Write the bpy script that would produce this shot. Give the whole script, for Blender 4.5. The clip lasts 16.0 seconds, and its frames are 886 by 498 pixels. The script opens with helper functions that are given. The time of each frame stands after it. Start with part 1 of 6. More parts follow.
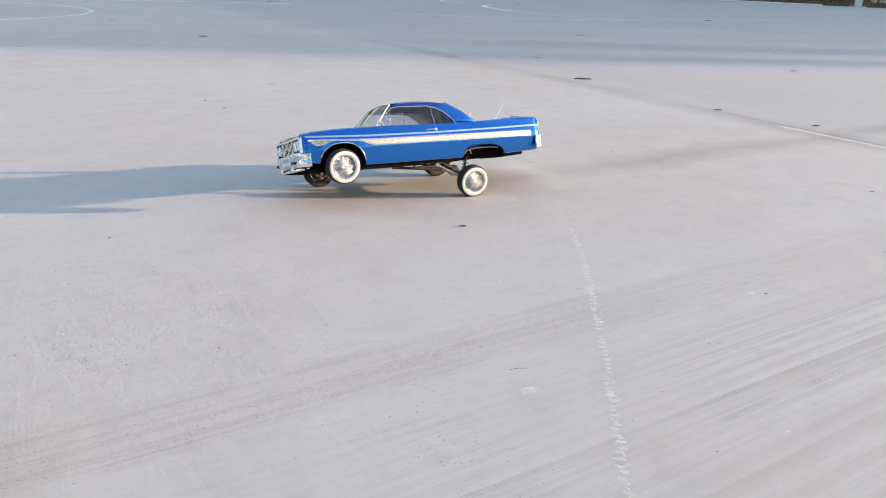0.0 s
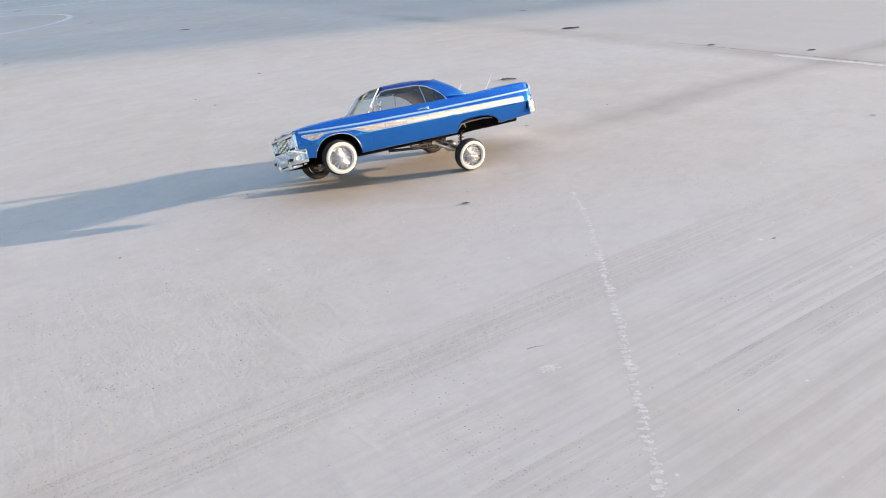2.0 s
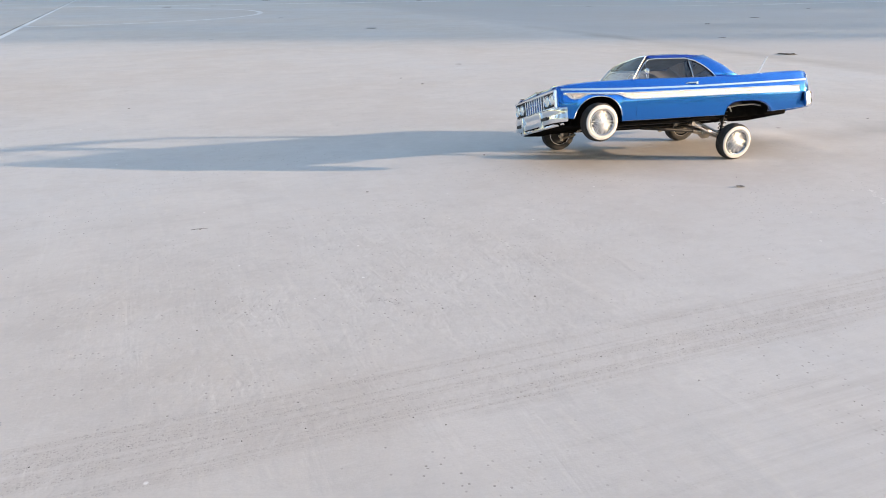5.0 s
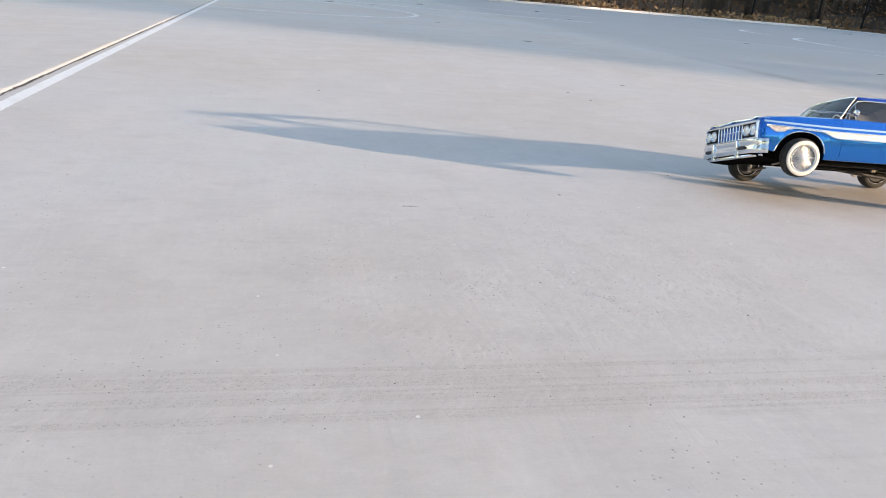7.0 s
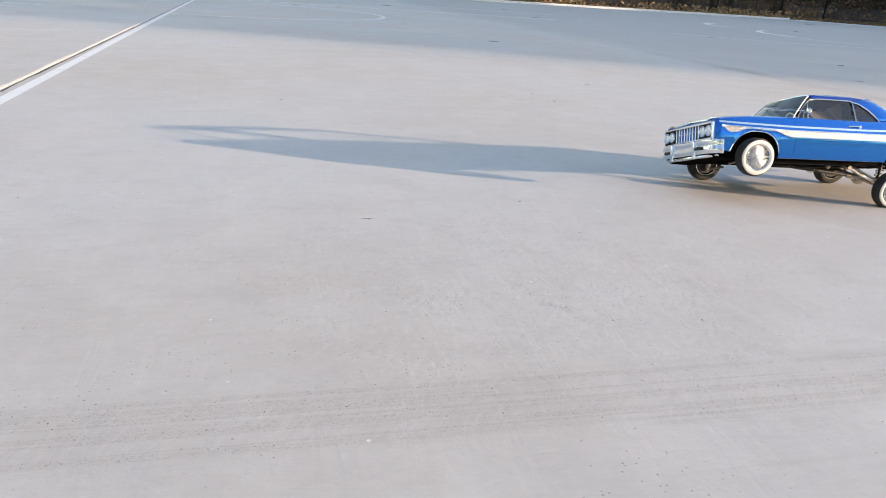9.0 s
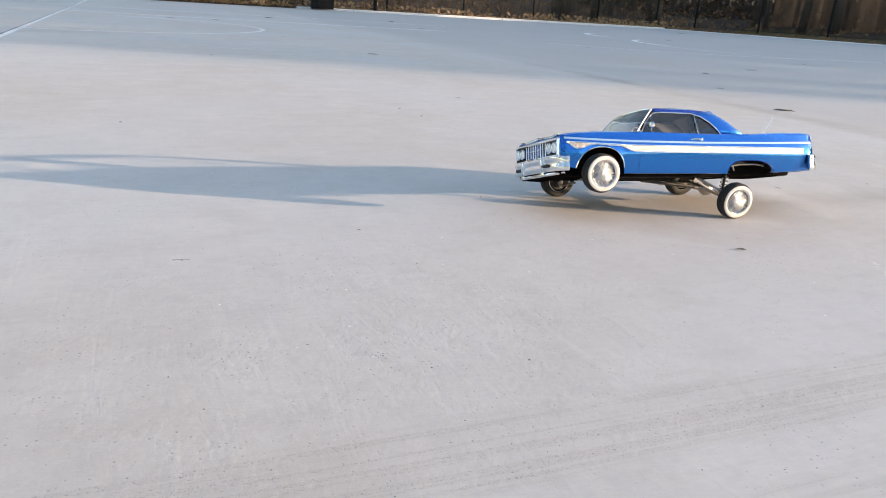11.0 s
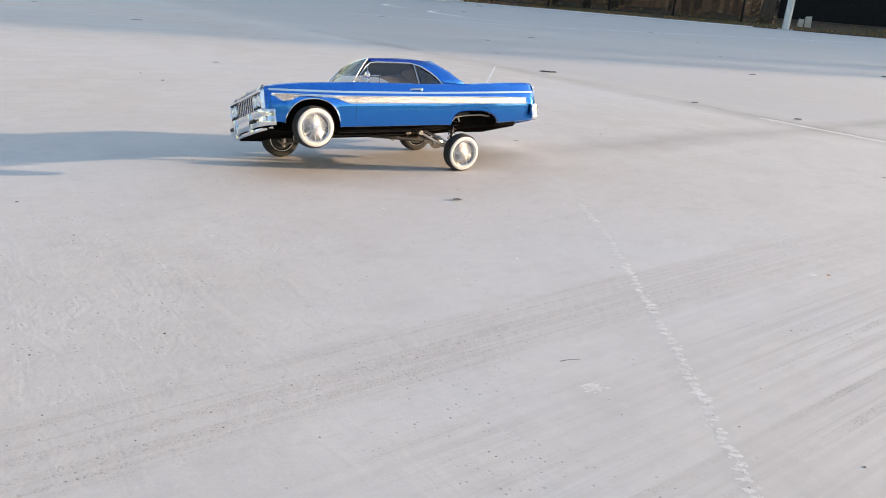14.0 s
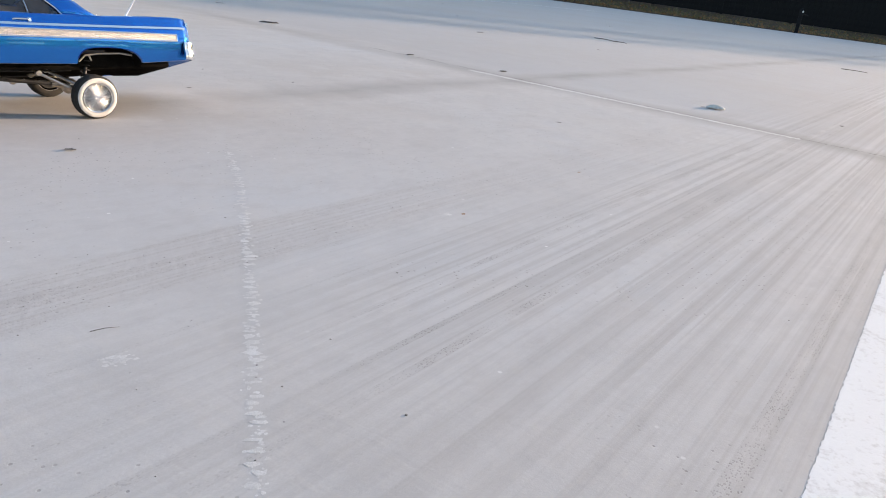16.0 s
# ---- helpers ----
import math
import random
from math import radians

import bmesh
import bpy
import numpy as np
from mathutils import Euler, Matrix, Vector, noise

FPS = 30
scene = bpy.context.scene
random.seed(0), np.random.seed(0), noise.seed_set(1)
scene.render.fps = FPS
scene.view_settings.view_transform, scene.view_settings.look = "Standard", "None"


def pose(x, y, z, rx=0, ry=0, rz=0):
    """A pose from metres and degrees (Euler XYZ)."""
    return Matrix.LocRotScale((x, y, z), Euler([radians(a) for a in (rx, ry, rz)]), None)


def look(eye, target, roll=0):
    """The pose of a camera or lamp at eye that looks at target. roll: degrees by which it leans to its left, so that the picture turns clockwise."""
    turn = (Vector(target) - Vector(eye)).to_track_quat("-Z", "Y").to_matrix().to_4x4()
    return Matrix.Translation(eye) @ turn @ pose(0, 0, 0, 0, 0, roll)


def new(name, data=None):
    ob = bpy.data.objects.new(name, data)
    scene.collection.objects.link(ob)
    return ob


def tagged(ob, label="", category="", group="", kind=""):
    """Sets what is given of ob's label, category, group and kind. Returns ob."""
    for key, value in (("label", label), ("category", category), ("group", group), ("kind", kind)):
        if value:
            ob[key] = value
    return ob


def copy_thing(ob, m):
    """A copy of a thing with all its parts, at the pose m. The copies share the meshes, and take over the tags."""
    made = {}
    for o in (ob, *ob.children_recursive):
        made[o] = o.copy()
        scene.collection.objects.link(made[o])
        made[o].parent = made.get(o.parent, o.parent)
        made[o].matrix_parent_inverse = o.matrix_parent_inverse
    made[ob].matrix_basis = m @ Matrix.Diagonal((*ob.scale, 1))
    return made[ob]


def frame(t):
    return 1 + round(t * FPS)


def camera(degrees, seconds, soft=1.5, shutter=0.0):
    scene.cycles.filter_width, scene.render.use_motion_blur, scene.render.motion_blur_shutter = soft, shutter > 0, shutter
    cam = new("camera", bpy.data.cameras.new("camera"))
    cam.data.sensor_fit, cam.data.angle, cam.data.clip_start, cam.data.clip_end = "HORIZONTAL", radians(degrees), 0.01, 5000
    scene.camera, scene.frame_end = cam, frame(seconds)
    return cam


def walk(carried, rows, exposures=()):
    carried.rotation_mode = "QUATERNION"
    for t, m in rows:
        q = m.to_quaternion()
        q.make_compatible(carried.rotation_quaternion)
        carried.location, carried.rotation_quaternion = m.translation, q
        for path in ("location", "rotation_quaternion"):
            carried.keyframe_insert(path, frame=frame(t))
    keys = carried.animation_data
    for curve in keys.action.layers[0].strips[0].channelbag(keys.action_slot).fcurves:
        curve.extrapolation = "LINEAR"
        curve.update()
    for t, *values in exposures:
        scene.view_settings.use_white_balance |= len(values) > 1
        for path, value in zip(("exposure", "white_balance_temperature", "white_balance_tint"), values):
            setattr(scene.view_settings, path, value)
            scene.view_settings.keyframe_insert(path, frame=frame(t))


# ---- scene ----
cam = camera(63.2, 16.0, 1.0)
PATH = [
    (0, (0.006, -1.288, 0.444), (-0.055, 0.58, -0.268), 2.2),
    (0.5, (-0.001, -1.295, 0.46), (-0.014, 0.591, -0.204), -0.3),
    (1, (0.0, -1.275, 0.47), (0.065, 0.578, -0.279), -3.7),
    (1.5, (0.01, -1.267, 0.482), (-0.042, 0.59, -0.258), -5.2),
    (2, (0.013, -1.28, 0.479), (-0.078, 0.546, -0.333), -5.0),
    (2.5, (-0.007, -1.284, 0.5), (-0.122, 0.554, -0.279), -7.0),
    (3, (-0.022, -1.295, 0.489), (-0.161, 0.578, -0.197), -2.1),
    (3.5, (-0.054, -1.257, 0.44), (-0.12, 0.616, -0.259), 0.9),
    (4, (-0.113, -1.218, 0.378), (-0.214, 0.64, -0.354), 1.5),
    (4.2, (-0.136, -1.218, 0.366), (-0.289, 0.634, -0.375), 0.2),
    (6.3, (-0.342, -1.339, 0.318), (-1.02, 0.414, -0.367), 5.6),
    (6.5, (-0.345, -1.348, 0.322), (-1.017, 0.397, -0.386), 5.8),
    (7, (-0.345, -1.334, 0.322), (-1.032, 0.414, -0.366), 5.1),
    (7.5, (-0.346, -1.339, 0.327), (-1.031, 0.409, -0.361), 5.1),
    (8, (-0.345, -1.327, 0.324), (-1.026, 0.424, -0.362), 5.2),
    (8.2, (-0.341, -1.331, 0.328), (-1.016, 0.421, -0.36), 4.9),
    (10.3, (-0.285, -1.241, 0.346), (-0.76, 0.587, -0.31), 3.5),
    (10.5, (-0.274, -1.224, 0.348), (-0.713, 0.615, -0.302), 3.6),
    (11, (-0.253, -1.2, 0.35), (-0.631, 0.656, -0.292), 3.7),
    (11.5, (-0.224, -1.186, 0.352), (-0.536, 0.683, -0.287), 3.8),
    (12, (-0.198, -1.164, 0.334), (-0.411, 0.712, -0.325), 4.1),
    (12.5, (-0.162, -1.146, 0.334), (-0.276, 0.738, -0.326), 3.4),
    (13, (-0.139, -1.131, 0.32), (-0.196, 0.747, -0.365), 3.2),
    (13.5, (-0.123, -1.126, 0.311), (-0.137, 0.759, -0.359), 4.0),
    (14, (-0.082, -1.105, 0.311), (0.029, 0.776, -0.361), 4.6),
    (14.5, (-0.028, -1.084, 0.312), (0.246, 0.796, -0.312), 4.9),
    (15, (0.024, -1.065, 0.299), (0.459, 0.781, -0.338), 5.8),
    (15.5, (0.074, -1.055, 0.286), (0.642, 0.745, -0.377), 6.8),
    (16, (0.125, -1.052, 0.279), (0.832, 0.682, -0.424), 7.6),
]
walk(cam, [(t, look(eye, target, roll)) for t, eye, target, roll in PATH], [(0, 1.85, 6990, 14), (8, 1.86, 7030, 14), (11, 1.86, 7020, 14), (14, 1.85, 7110, 14), (15, 1.83, 7060, 14), (15.5, 1.80, 6970, 14), (16, 1.66, 6790, 14)])
SHADE_AT = 2.75                      # where the edge of the trees' shade crosses x = 0
SUN_EL, SUN_AZ = 8.0, 80.5          # degrees; azimuth clockwise from +y

world = bpy.data.worlds.new("world")
scene.world = world
world.use_nodes = True
wn = world.node_tree.nodes
sky = wn.new("ShaderNodeTexSky")
sky.sky_type = "NISHITA"
sky.sun_disc = False
sky.sun_elevation, sky.sun_rotation = radians(SUN_EL), radians(SUN_AZ)
sky.air_density, sky.dust_density, sky.ozone_density = 1.0, 1.2, 1.5
wn["Background"].inputs[1].default_value = 0.15
world.node_tree.links.new(sky.outputs[0], wn["Background"].inputs[0])

sun = new("sun", bpy.data.lights.new("sun", "SUN"))
sun.data.energy, sun.data.angle, sun.data.color = 2.65, radians(0.6), (1.0, 0.785, 0.585)
to_sun = Vector((math.sin(radians(SUN_AZ)) * math.cos(radians(SUN_EL)), math.cos(radians(SUN_AZ)) * math.cos(radians(SUN_EL)), math.sin(radians(SUN_EL))))
sun.rotation_mode = "QUATERNION"
sun.rotation_quaternion = to_sun.to_track_quat("Z", "Y")
sun.location = to_sun * 60

# ---------------------------------------------------------------- helpers of this scene
COURT = 34.0                         # degrees: the court's own axes against the world's
CU = Vector((math.cos(radians(COURT)), math.sin(radians(COURT)), 0))
CV = Vector((-math.sin(radians(COURT)), math.cos(radians(COURT)), 0))


def on_court(u, v, z=0.0):
    return CU * u + CV * v + Vector((0, 0, z))


def mat(name, colour=(0.5, 0.5, 0.5), rough=0.5, metal=0.0, coat=0.0, coat_rough=0.03):
    m = bpy.data.materials.new(name)
    m.use_nodes = True
    p = m.node_tree.nodes["Principled BSDF"]
    p.inputs["Base Color"].default_value = (*colour, 1)
    p.inputs["Roughness"].default_value = rough
    p.inputs["Metallic"].default_value = metal
    p.inputs["Coat Weight"].default_value = coat
    p.inputs["Coat Roughness"].default_value = coat_rough
    return m


class Nodes:
    """Short hand for building a node material."""

    def __init__(self, m):
        self.t, self.p = m.node_tree, m.node_tree.nodes["Principled BSDF"]
        self.coord = self.t.nodes.new("ShaderNodeTexCoord")

    def join(self, a, b):
        self.t.links.new(a, b)

    def mapping(self, scale=(1, 1, 1), rot=(0, 0, 0), loc=(0, 0, 0), out="Object", src=None):
        n = self.t.nodes.new("ShaderNodeMapping")
        n.inputs["Location"].default_value, n.inputs["Rotation"].default_value, n.inputs["Scale"].default_value = loc, [radians(a) for a in rot], scale
        self.join(src or self.coord.outputs[out], n.inputs[0])
        return n.outputs[0]

    def noise(self, vec, scale, detail=4, rough=0.6, dist=0.0):
        n = self.t.nodes.new("ShaderNodeTexNoise")
        for k, v in (("Scale", scale), ("Detail", detail), ("Roughness", rough), ("Distortion", dist)):
            n.inputs[k].default_value = v
        self.join(vec, n.inputs["Vector"])
        return n.outputs["Fac"]

    def voronoi(self, vec, scale, out="Distance", feature="F1"):
        n = self.t.nodes.new("ShaderNodeTexVoronoi")
        n.feature = feature
        n.inputs["Scale"].default_value = scale
        self.join(vec, n.inputs["Vector"])
        return n.outputs[out]

    def ramp(self, fac, *stops):
        n = self.t.nodes.new("ShaderNodeValToRGB")
        e = n.color_ramp.elements
        while len(e) < len(stops):
            e.new(0.5)
        for k, (pos, c) in enumerate(stops):
            e[k].position = pos
            e[k].color = (c, c, c, 1) if isinstance(c, (int, float)) else (*c, 1)
        self.join(fac, n.inputs[0])
        return n.outputs[0]

    def mix(self, fac, a, b, mode="MIX"):
        n = self.t.nodes.new("ShaderNodeMix")
        n.data_type, n.blend_type = "RGBA", mode
        for sock, v in ((n.inputs[0], fac), (n.inputs[6], a), (n.inputs[7], b)):
            if hasattr(v, "links"):
                self.join(v, sock)
            else:
                sock.default_value = v if isinstance(v, (int, float)) else (*v, 1)
        return n.outputs[2]

    def math(self, op, a, b=0.0, c=0.0):
        n = self.t.nodes.new("ShaderNodeMath")
        n.operation = op
        for sock, v in zip(n.inputs, (a, b, c)):
            if hasattr(v, "links"):
                self.join(v, sock)
            else:
                sock.default_value = v
        return n.outputs[0]

    def split(self, vec):
        n = self.t.nodes.new("ShaderNodeSeparateXYZ")
        self.join(vec, n.inputs[0])
        return n.outputs

    def random(self):
        return self.t.nodes.new("ShaderNodeObjectInfo").outputs["Random"]

    def island(self):
        return self.t.nodes.new("ShaderNodeNewGeometry").outputs["Random Per Island"]

    def bump(self, height, strength=0.3, distance=0.001, chain=None):
        n = self.t.nodes.new("ShaderNodeBump")
        n.inputs["Strength"].default_value, n.inputs["Distance"].default_value = strength, distance
        self.join(height, n.inputs["Height"])
        if chain:
            self.join(chain, n.inputs["Normal"])
        self.join(n.outputs[0], self.p.inputs["Normal"])
        return n.outputs[0]

    def colour(self, c):
        self.join(c, self.p.inputs["Base Color"])

    def rough(self, r):
        self.join(r, self.p.inputs["Roughness"])


def part(name, bm, material, parent=None, label="", smooth=False, local=None):
    """One bmesh as one mesh object, under a thing or a part."""
    me = bpy.data.meshes.new(name)
    bmesh.ops.recalc_face_normals(bm, faces=bm.faces)
    bm.to_mesh(me)
    bm.free()
    me.materials.append(material)
    if smooth:
        for p in me.polygons:
            p.use_smooth = True
        if smooth != "all":
            me.set_sharp_from_angle(angle=radians(38))
    ob = new(name, me)
    ob.parent = parent
    if local is not None:
        ob.matrix_local = local
    return tagged(ob, label)


def thing(name, m, label, category, group="", kind=""):
    ob = new(name)
    ob.empty_display_size = 0.05
    ob.matrix_world = m
    return tagged(ob, label, category, group, kind)


def box(bm, x0, x1, y0, y1, z0, z1, bevel=0.0, seg=1):
    vs = [bm.verts.new((x, y, z)) for x in (x0, x1) for y in (y0, y1) for z in (z0, z1)]
    fs = [bm.faces.new([vs[i] for i in f]) for f in ((0, 1, 3, 2), (4, 6, 7, 5), (0, 4, 5, 1), (2, 3, 7, 6), (0, 2, 6, 4), (1, 5, 7, 3))]
    if bevel:
        edges = list({e for f in fs for e in f.edges})
        bmesh.ops.bevel(bm, geom=edges, offset=bevel, segments=seg, affect="EDGES", profile=0.5)
    return bm


def grid(bm, rows, close=False):
    """A sheet through rows of points."""
    vs = [[bm.verts.new(p) for p in row] for row in rows]
    for a, b in zip(vs, vs[1:]):
        n = len(a)
        for k in range(n if close else n - 1):
            quad = [a[k], a[(k + 1) % n], b[(k + 1) % n], b[k]]
            try:
                bm.faces.new(quad)
            except ValueError:
                pass
    return vs


def tube(bm, pts, r, n=8, cap=True):
    """A round bar along points; r may be one radius or one for each point."""
    pts = [Vector(p) for p in pts]
    rs = r if isinstance(r, (list, tuple)) else [r] * len(pts)
    rows, side = [], None
    for k, p in enumerate(pts):
        d = (pts[min(k + 1, len(pts) - 1)] - pts[max(k - 1, 0)]).normalized()
        if side is None:
            side = d.orthogonal().normalized()
        side = (side - d * side.dot(d)).normalized()
        up = d.cross(side)
        rows.append([p + (side * math.cos(a) + up * math.sin(a)) * rs[k] for a in (2 * math.pi * i / n for i in range(n))])
    vs = grid(bm, rows, close=True)
    if cap:
        bm.faces.new(vs[0][::-1])
        bm.faces.new(vs[-1])
    return bm


def lathe(bm, profile, n=32, axis="y", at=(0, 0, 0)):
    """Turns (radius, along) pairs round an axis."""
    rows = []
    for r, h in profile:
        row = []
        for k in range(n):
            a = 2 * math.pi * k / n
            c, s = r * math.cos(a), r * math.sin(a)
            p = {"y": (c, h, s), "x": (h, c, s), "z": (c, s, h)}[axis]
            row.append(Vector(p) + Vector(at))
        rows.append(row)
    vs = grid(bm, rows, close=True)
    bmesh.ops.remove_doubles(bm, verts=[v for row in (vs[0], vs[-1]) for v in row], dist=1e-6)
    return bm


def lerp(table, x):
    """Straight lines through (x, value) pairs, in order of x."""
    return float(np.interp(x, [a for a, _ in table], [b for _, b in table]))


# ---------------------------------------------------------------- materials
def concrete_material():
    """Old broom-finished concrete: cloudy stains, trowel relief, rows of pits along the court's u axis."""
    m = mat("court_concrete", rough=0.82)
    n = Nodes(m)
    uv = n.mapping(rot=(0, 0, -COURT))
    sx, sy, _ = n.split(uv)

    def dots(along, across, share, size=0.34):
        """Small dark pits, in a share of the cells of a stretched lattice."""
        vec = n.mapping(scale=(along, across, 1), src=uv)
        v = n.t.nodes.new("ShaderNodeTexVoronoi")
        v.inputs["Scale"].default_value = 1.0
        n.join(vec, v.inputs["Vector"])
        pick = n.ramp(n.split(v.outputs["Color"])[0], (1 - share - 0.01, 0.0), (1 - share + 0.01, 1.0))
        return n.math("MULTIPLY", n.ramp(v.outputs["Distance"], (size * 0.6, 1.0), (size, 0.0)), pick)

    big = n.noise(uv, 0.8, 5, 0.6)
    mid = n.noise(uv, 6.0, 6, 0.65)
    mottle = n.noise(n.mapping(scale=(34, 60, 1), src=uv), 1.0, 5, 0.72)
    fine = n.noise(uv, 420.0, 3, 0.75)
    streak = n.noise(n.mapping(scale=(0.5, 21, 1), src=uv), 1.0, 4, 0.6)
    lines = n.noise(n.mapping(scale=(0.20, 34, 1), src=uv), 1.0, 4, 0.68)
    hair = n.noise(n.mapping(scale=(1.6, 150, 1), src=uv), 1.0, 3, 0.6)
    gate = n.noise(uv, 9.0, 4, 0.6)
    wave = n.math("MULTIPLY", n.math("SUBTRACT", n.noise(uv, 1.6, 4), 0.5), 1.0)
    east = n.ramp(n.math("ADD", n.math("MULTIPLY", n.math("ADD", sx, wave), 0.5), 0.5), (0.10, 0.0), (0.55, 1.0))
    south = n.ramp(n.math("SUBTRACT", n.math("MULTIPLY", wave, 0.45), sy), (0.40, 0.0), (0.62, 1.0))
    patch = n.math("MULTIPLY", east, south)
    ridge = n.noise(n.mapping(scale=(30, 7, 1), src=uv), 1.0, 3, 0.55, 0.8)
    du, dv = n.math("ADD", sx, 0.62), n.math("MULTIPLY", n.math("ADD", sy, 0.12), 1.5)
    spot = n.math("ADD", n.math("SQRT", n.math("ADD", n.math("MULTIPLY", du, du), n.math("MULTIPLY", dv, dv))), n.math("MULTIPLY", wave, 0.8))
    scabby = n.math("MULTIPLY", n.ramp(spot, (0.18, 1.0), (0.52, 0.0)), n.ramp(n.noise(uv, 7.0, 4), (0.38, 0.2), (0.60, 1.0)))
    scabs = n.noise(n.mapping(scale=(70, 26, 1), src=uv), 1.0, 3, 0.6, 0.5)
    west = n.ramp(n.math("ADD", n.math("MULTIPLY", n.math("ADD", sx, wave), -0.5), 0.5), (0.45, 0.0), (0.75, 1.0))
    # base tone: warm and cool greys in clouds
    base = n.mix(n.ramp(big, (0.36, 0.0), (0.64, 1.0)), (0.512, 0.470, 0.434), (0.545, 0.542, 0.545))
    base = n.mix(n.ramp(mid, (0.42, 0.0), (0.70, 0.75)), base, (0.60, 0.578, 0.56))
    base = n.mix(n.ramp(n.noise(uv, 3.1, 4), (0.52, 0.0), (0.75, 0.35)), base, (0.46, 0.418, 0.39))
    base = n.mix(n.ramp(mottle, (0.48, 0.0), (0.75, 0.3)), base, (0.425, 0.404, 0.39))
    base = n.mix(n.ramp(n.noise(n.mapping(scale=(11, 19, 1), src=uv), 1.0, 4, 0.7), (0.5, 0.0), (0.7, 0.34)), base, (0.43, 0.41, 0.40))
    base = n.mix(n.ramp(n.noise(uv, 55.0, 4, 0.7), (0.55, 0.0), (0.75, 0.32)), base, (0.64, 0.622, 0.607))
    base = n.mix(n.ramp(fine, (0.45, 0.0), (0.75, 0.14)), base, (0.40, 0.38, 0.366))
    # the next pour, beyond the saw cut, is a greyer mix
    slab = n.ramp(n.math("MULTIPLY", n.math("SUBTRACT", n.math("ADD", sx, n.math("MULTIPLY", wave, 0.25)), 1.45), 2.5), (0.0, 0.0), (1.0, 0.55))
    base = n.mix(slab, base, (0.405, 0.402, 0.408))
    # broom streaks, strongest on one side of the court
    show = n.math("ADD", n.math("MULTIPLY", patch, 0.85), 0.02)
    base = n.mix(n.math("MULTIPLY", n.ramp(streak, (0.46, 0.0), (0.70, 0.62)), show), base, (0.37, 0.35, 0.335))
    base = n.mix(n.math("MULTIPLY", n.ramp(hair, (0.50, 0.0), (0.66, 0.42)), show), base, (0.37, 0.348, 0.332))
    groove = n.noise(n.mapping(scale=(0.22, 58, 1), src=uv), 1.0, 2, 0.5)
    base = n.mix(n.math("MULTIPLY", n.ramp(groove, (0.52, 0.0), (0.60, 0.42)), show), base, (0.38, 0.357, 0.34))
    base = n.mix(n.math("MULTIPLY", n.ramp(groove, (0.36, 0.4), (0.46, 0.0)), show), base, (0.62, 0.60, 0.585))
    rows = n.math("MULTIPLY", n.ramp(lines, (0.565, 0.0), (0.585, 1.0)), n.ramp(gate, (0.38, 0.12), (0.62, 1.0)))
    pits = n.math("MULTIPLY", n.math("MULTIPLY", rows, dots(330, 700, 0.55, 0.46)), n.math("ADD", patch, 0.06))
    base = n.mix(n.math("MULTIPLY", n.math("MULTIPLY", rows, patch), 0.30), base, (0.31, 0.285, 0.27))
    # the rough edge of a pour: a band of close rows of pits
    wob = n.math("ADD", sy, n.math("MULTIPLY", n.math("SUBTRACT", n.noise(uv, 4.0, 3), 0.5), 0.045))
    thin = n.ramp(n.math("ADD", n.math("MULTIPLY", n.math("ADD", sx, wave), 0.5), 0.4), (0.48, 1.0), (0.72, 0.22))
    band = n.ramp(n.math("SUBTRACT", 1.0, n.math("MULTIPLY", n.math("ABSOLUTE", n.math("ADD", wob, 0.395)), 19.0)), (0.0, 0.0), (0.30, 1.0))
    band = n.math("MULTIPLY", band, thin)
    band_rows = n.ramp(n.noise(n.mapping(scale=(1.2, 130, 1), src=uv), 1.0, 3, 0.6), (0.46, 0.08), (0.54, 1.0))
    speck = n.ramp(n.noise(n.mapping(scale=(240, 300, 1), src=uv), 1.0, 3, 0.7, 0.4), (0.58, 0.0), (0.68, 1.0))
    band_pits = n.math("MULTIPLY", n.math("MULTIPLY", band, band_rows), n.math("MAXIMUM", speck, n.math("MULTIPLY", dots(430, 560, 0.4, 0.42), 0.7)))
    base = n.mix(n.math("MULTIPLY", n.math("MULTIPLY", band, n.math("ADD", n.math("MULTIPLY", band_rows, 0.6), 0.4)), 0.34), base, (0.40, 0.362, 0.335))
    # stray pits in loose drifts
    drift = n.ramp(n.noise(uv, 3.4, 5, 0.65), (0.47, 0.0), (0.60, 1.0))
    stray = n.math("MULTIPLY", dots(190, 190, 0.20, 0.26), n.math("MAXIMUM", drift, scabby))
    dark = n.math("MINIMUM", n.math("ADD", n.math("ADD", n.math("MULTIPLY", pits, 0.55), n.math("MULTIPLY", band_pits, 0.42)), n.math("MULTIPLY", stray, 0.65)), 0.9)
    base = n.mix(dark, base, (0.175, 0.155, 0.14))
    base = n.mix(n.math("MULTIPLY", dots(45, 45, 0.05, 0.10), 0.6), base, (0.85, 0.84, 0.82))
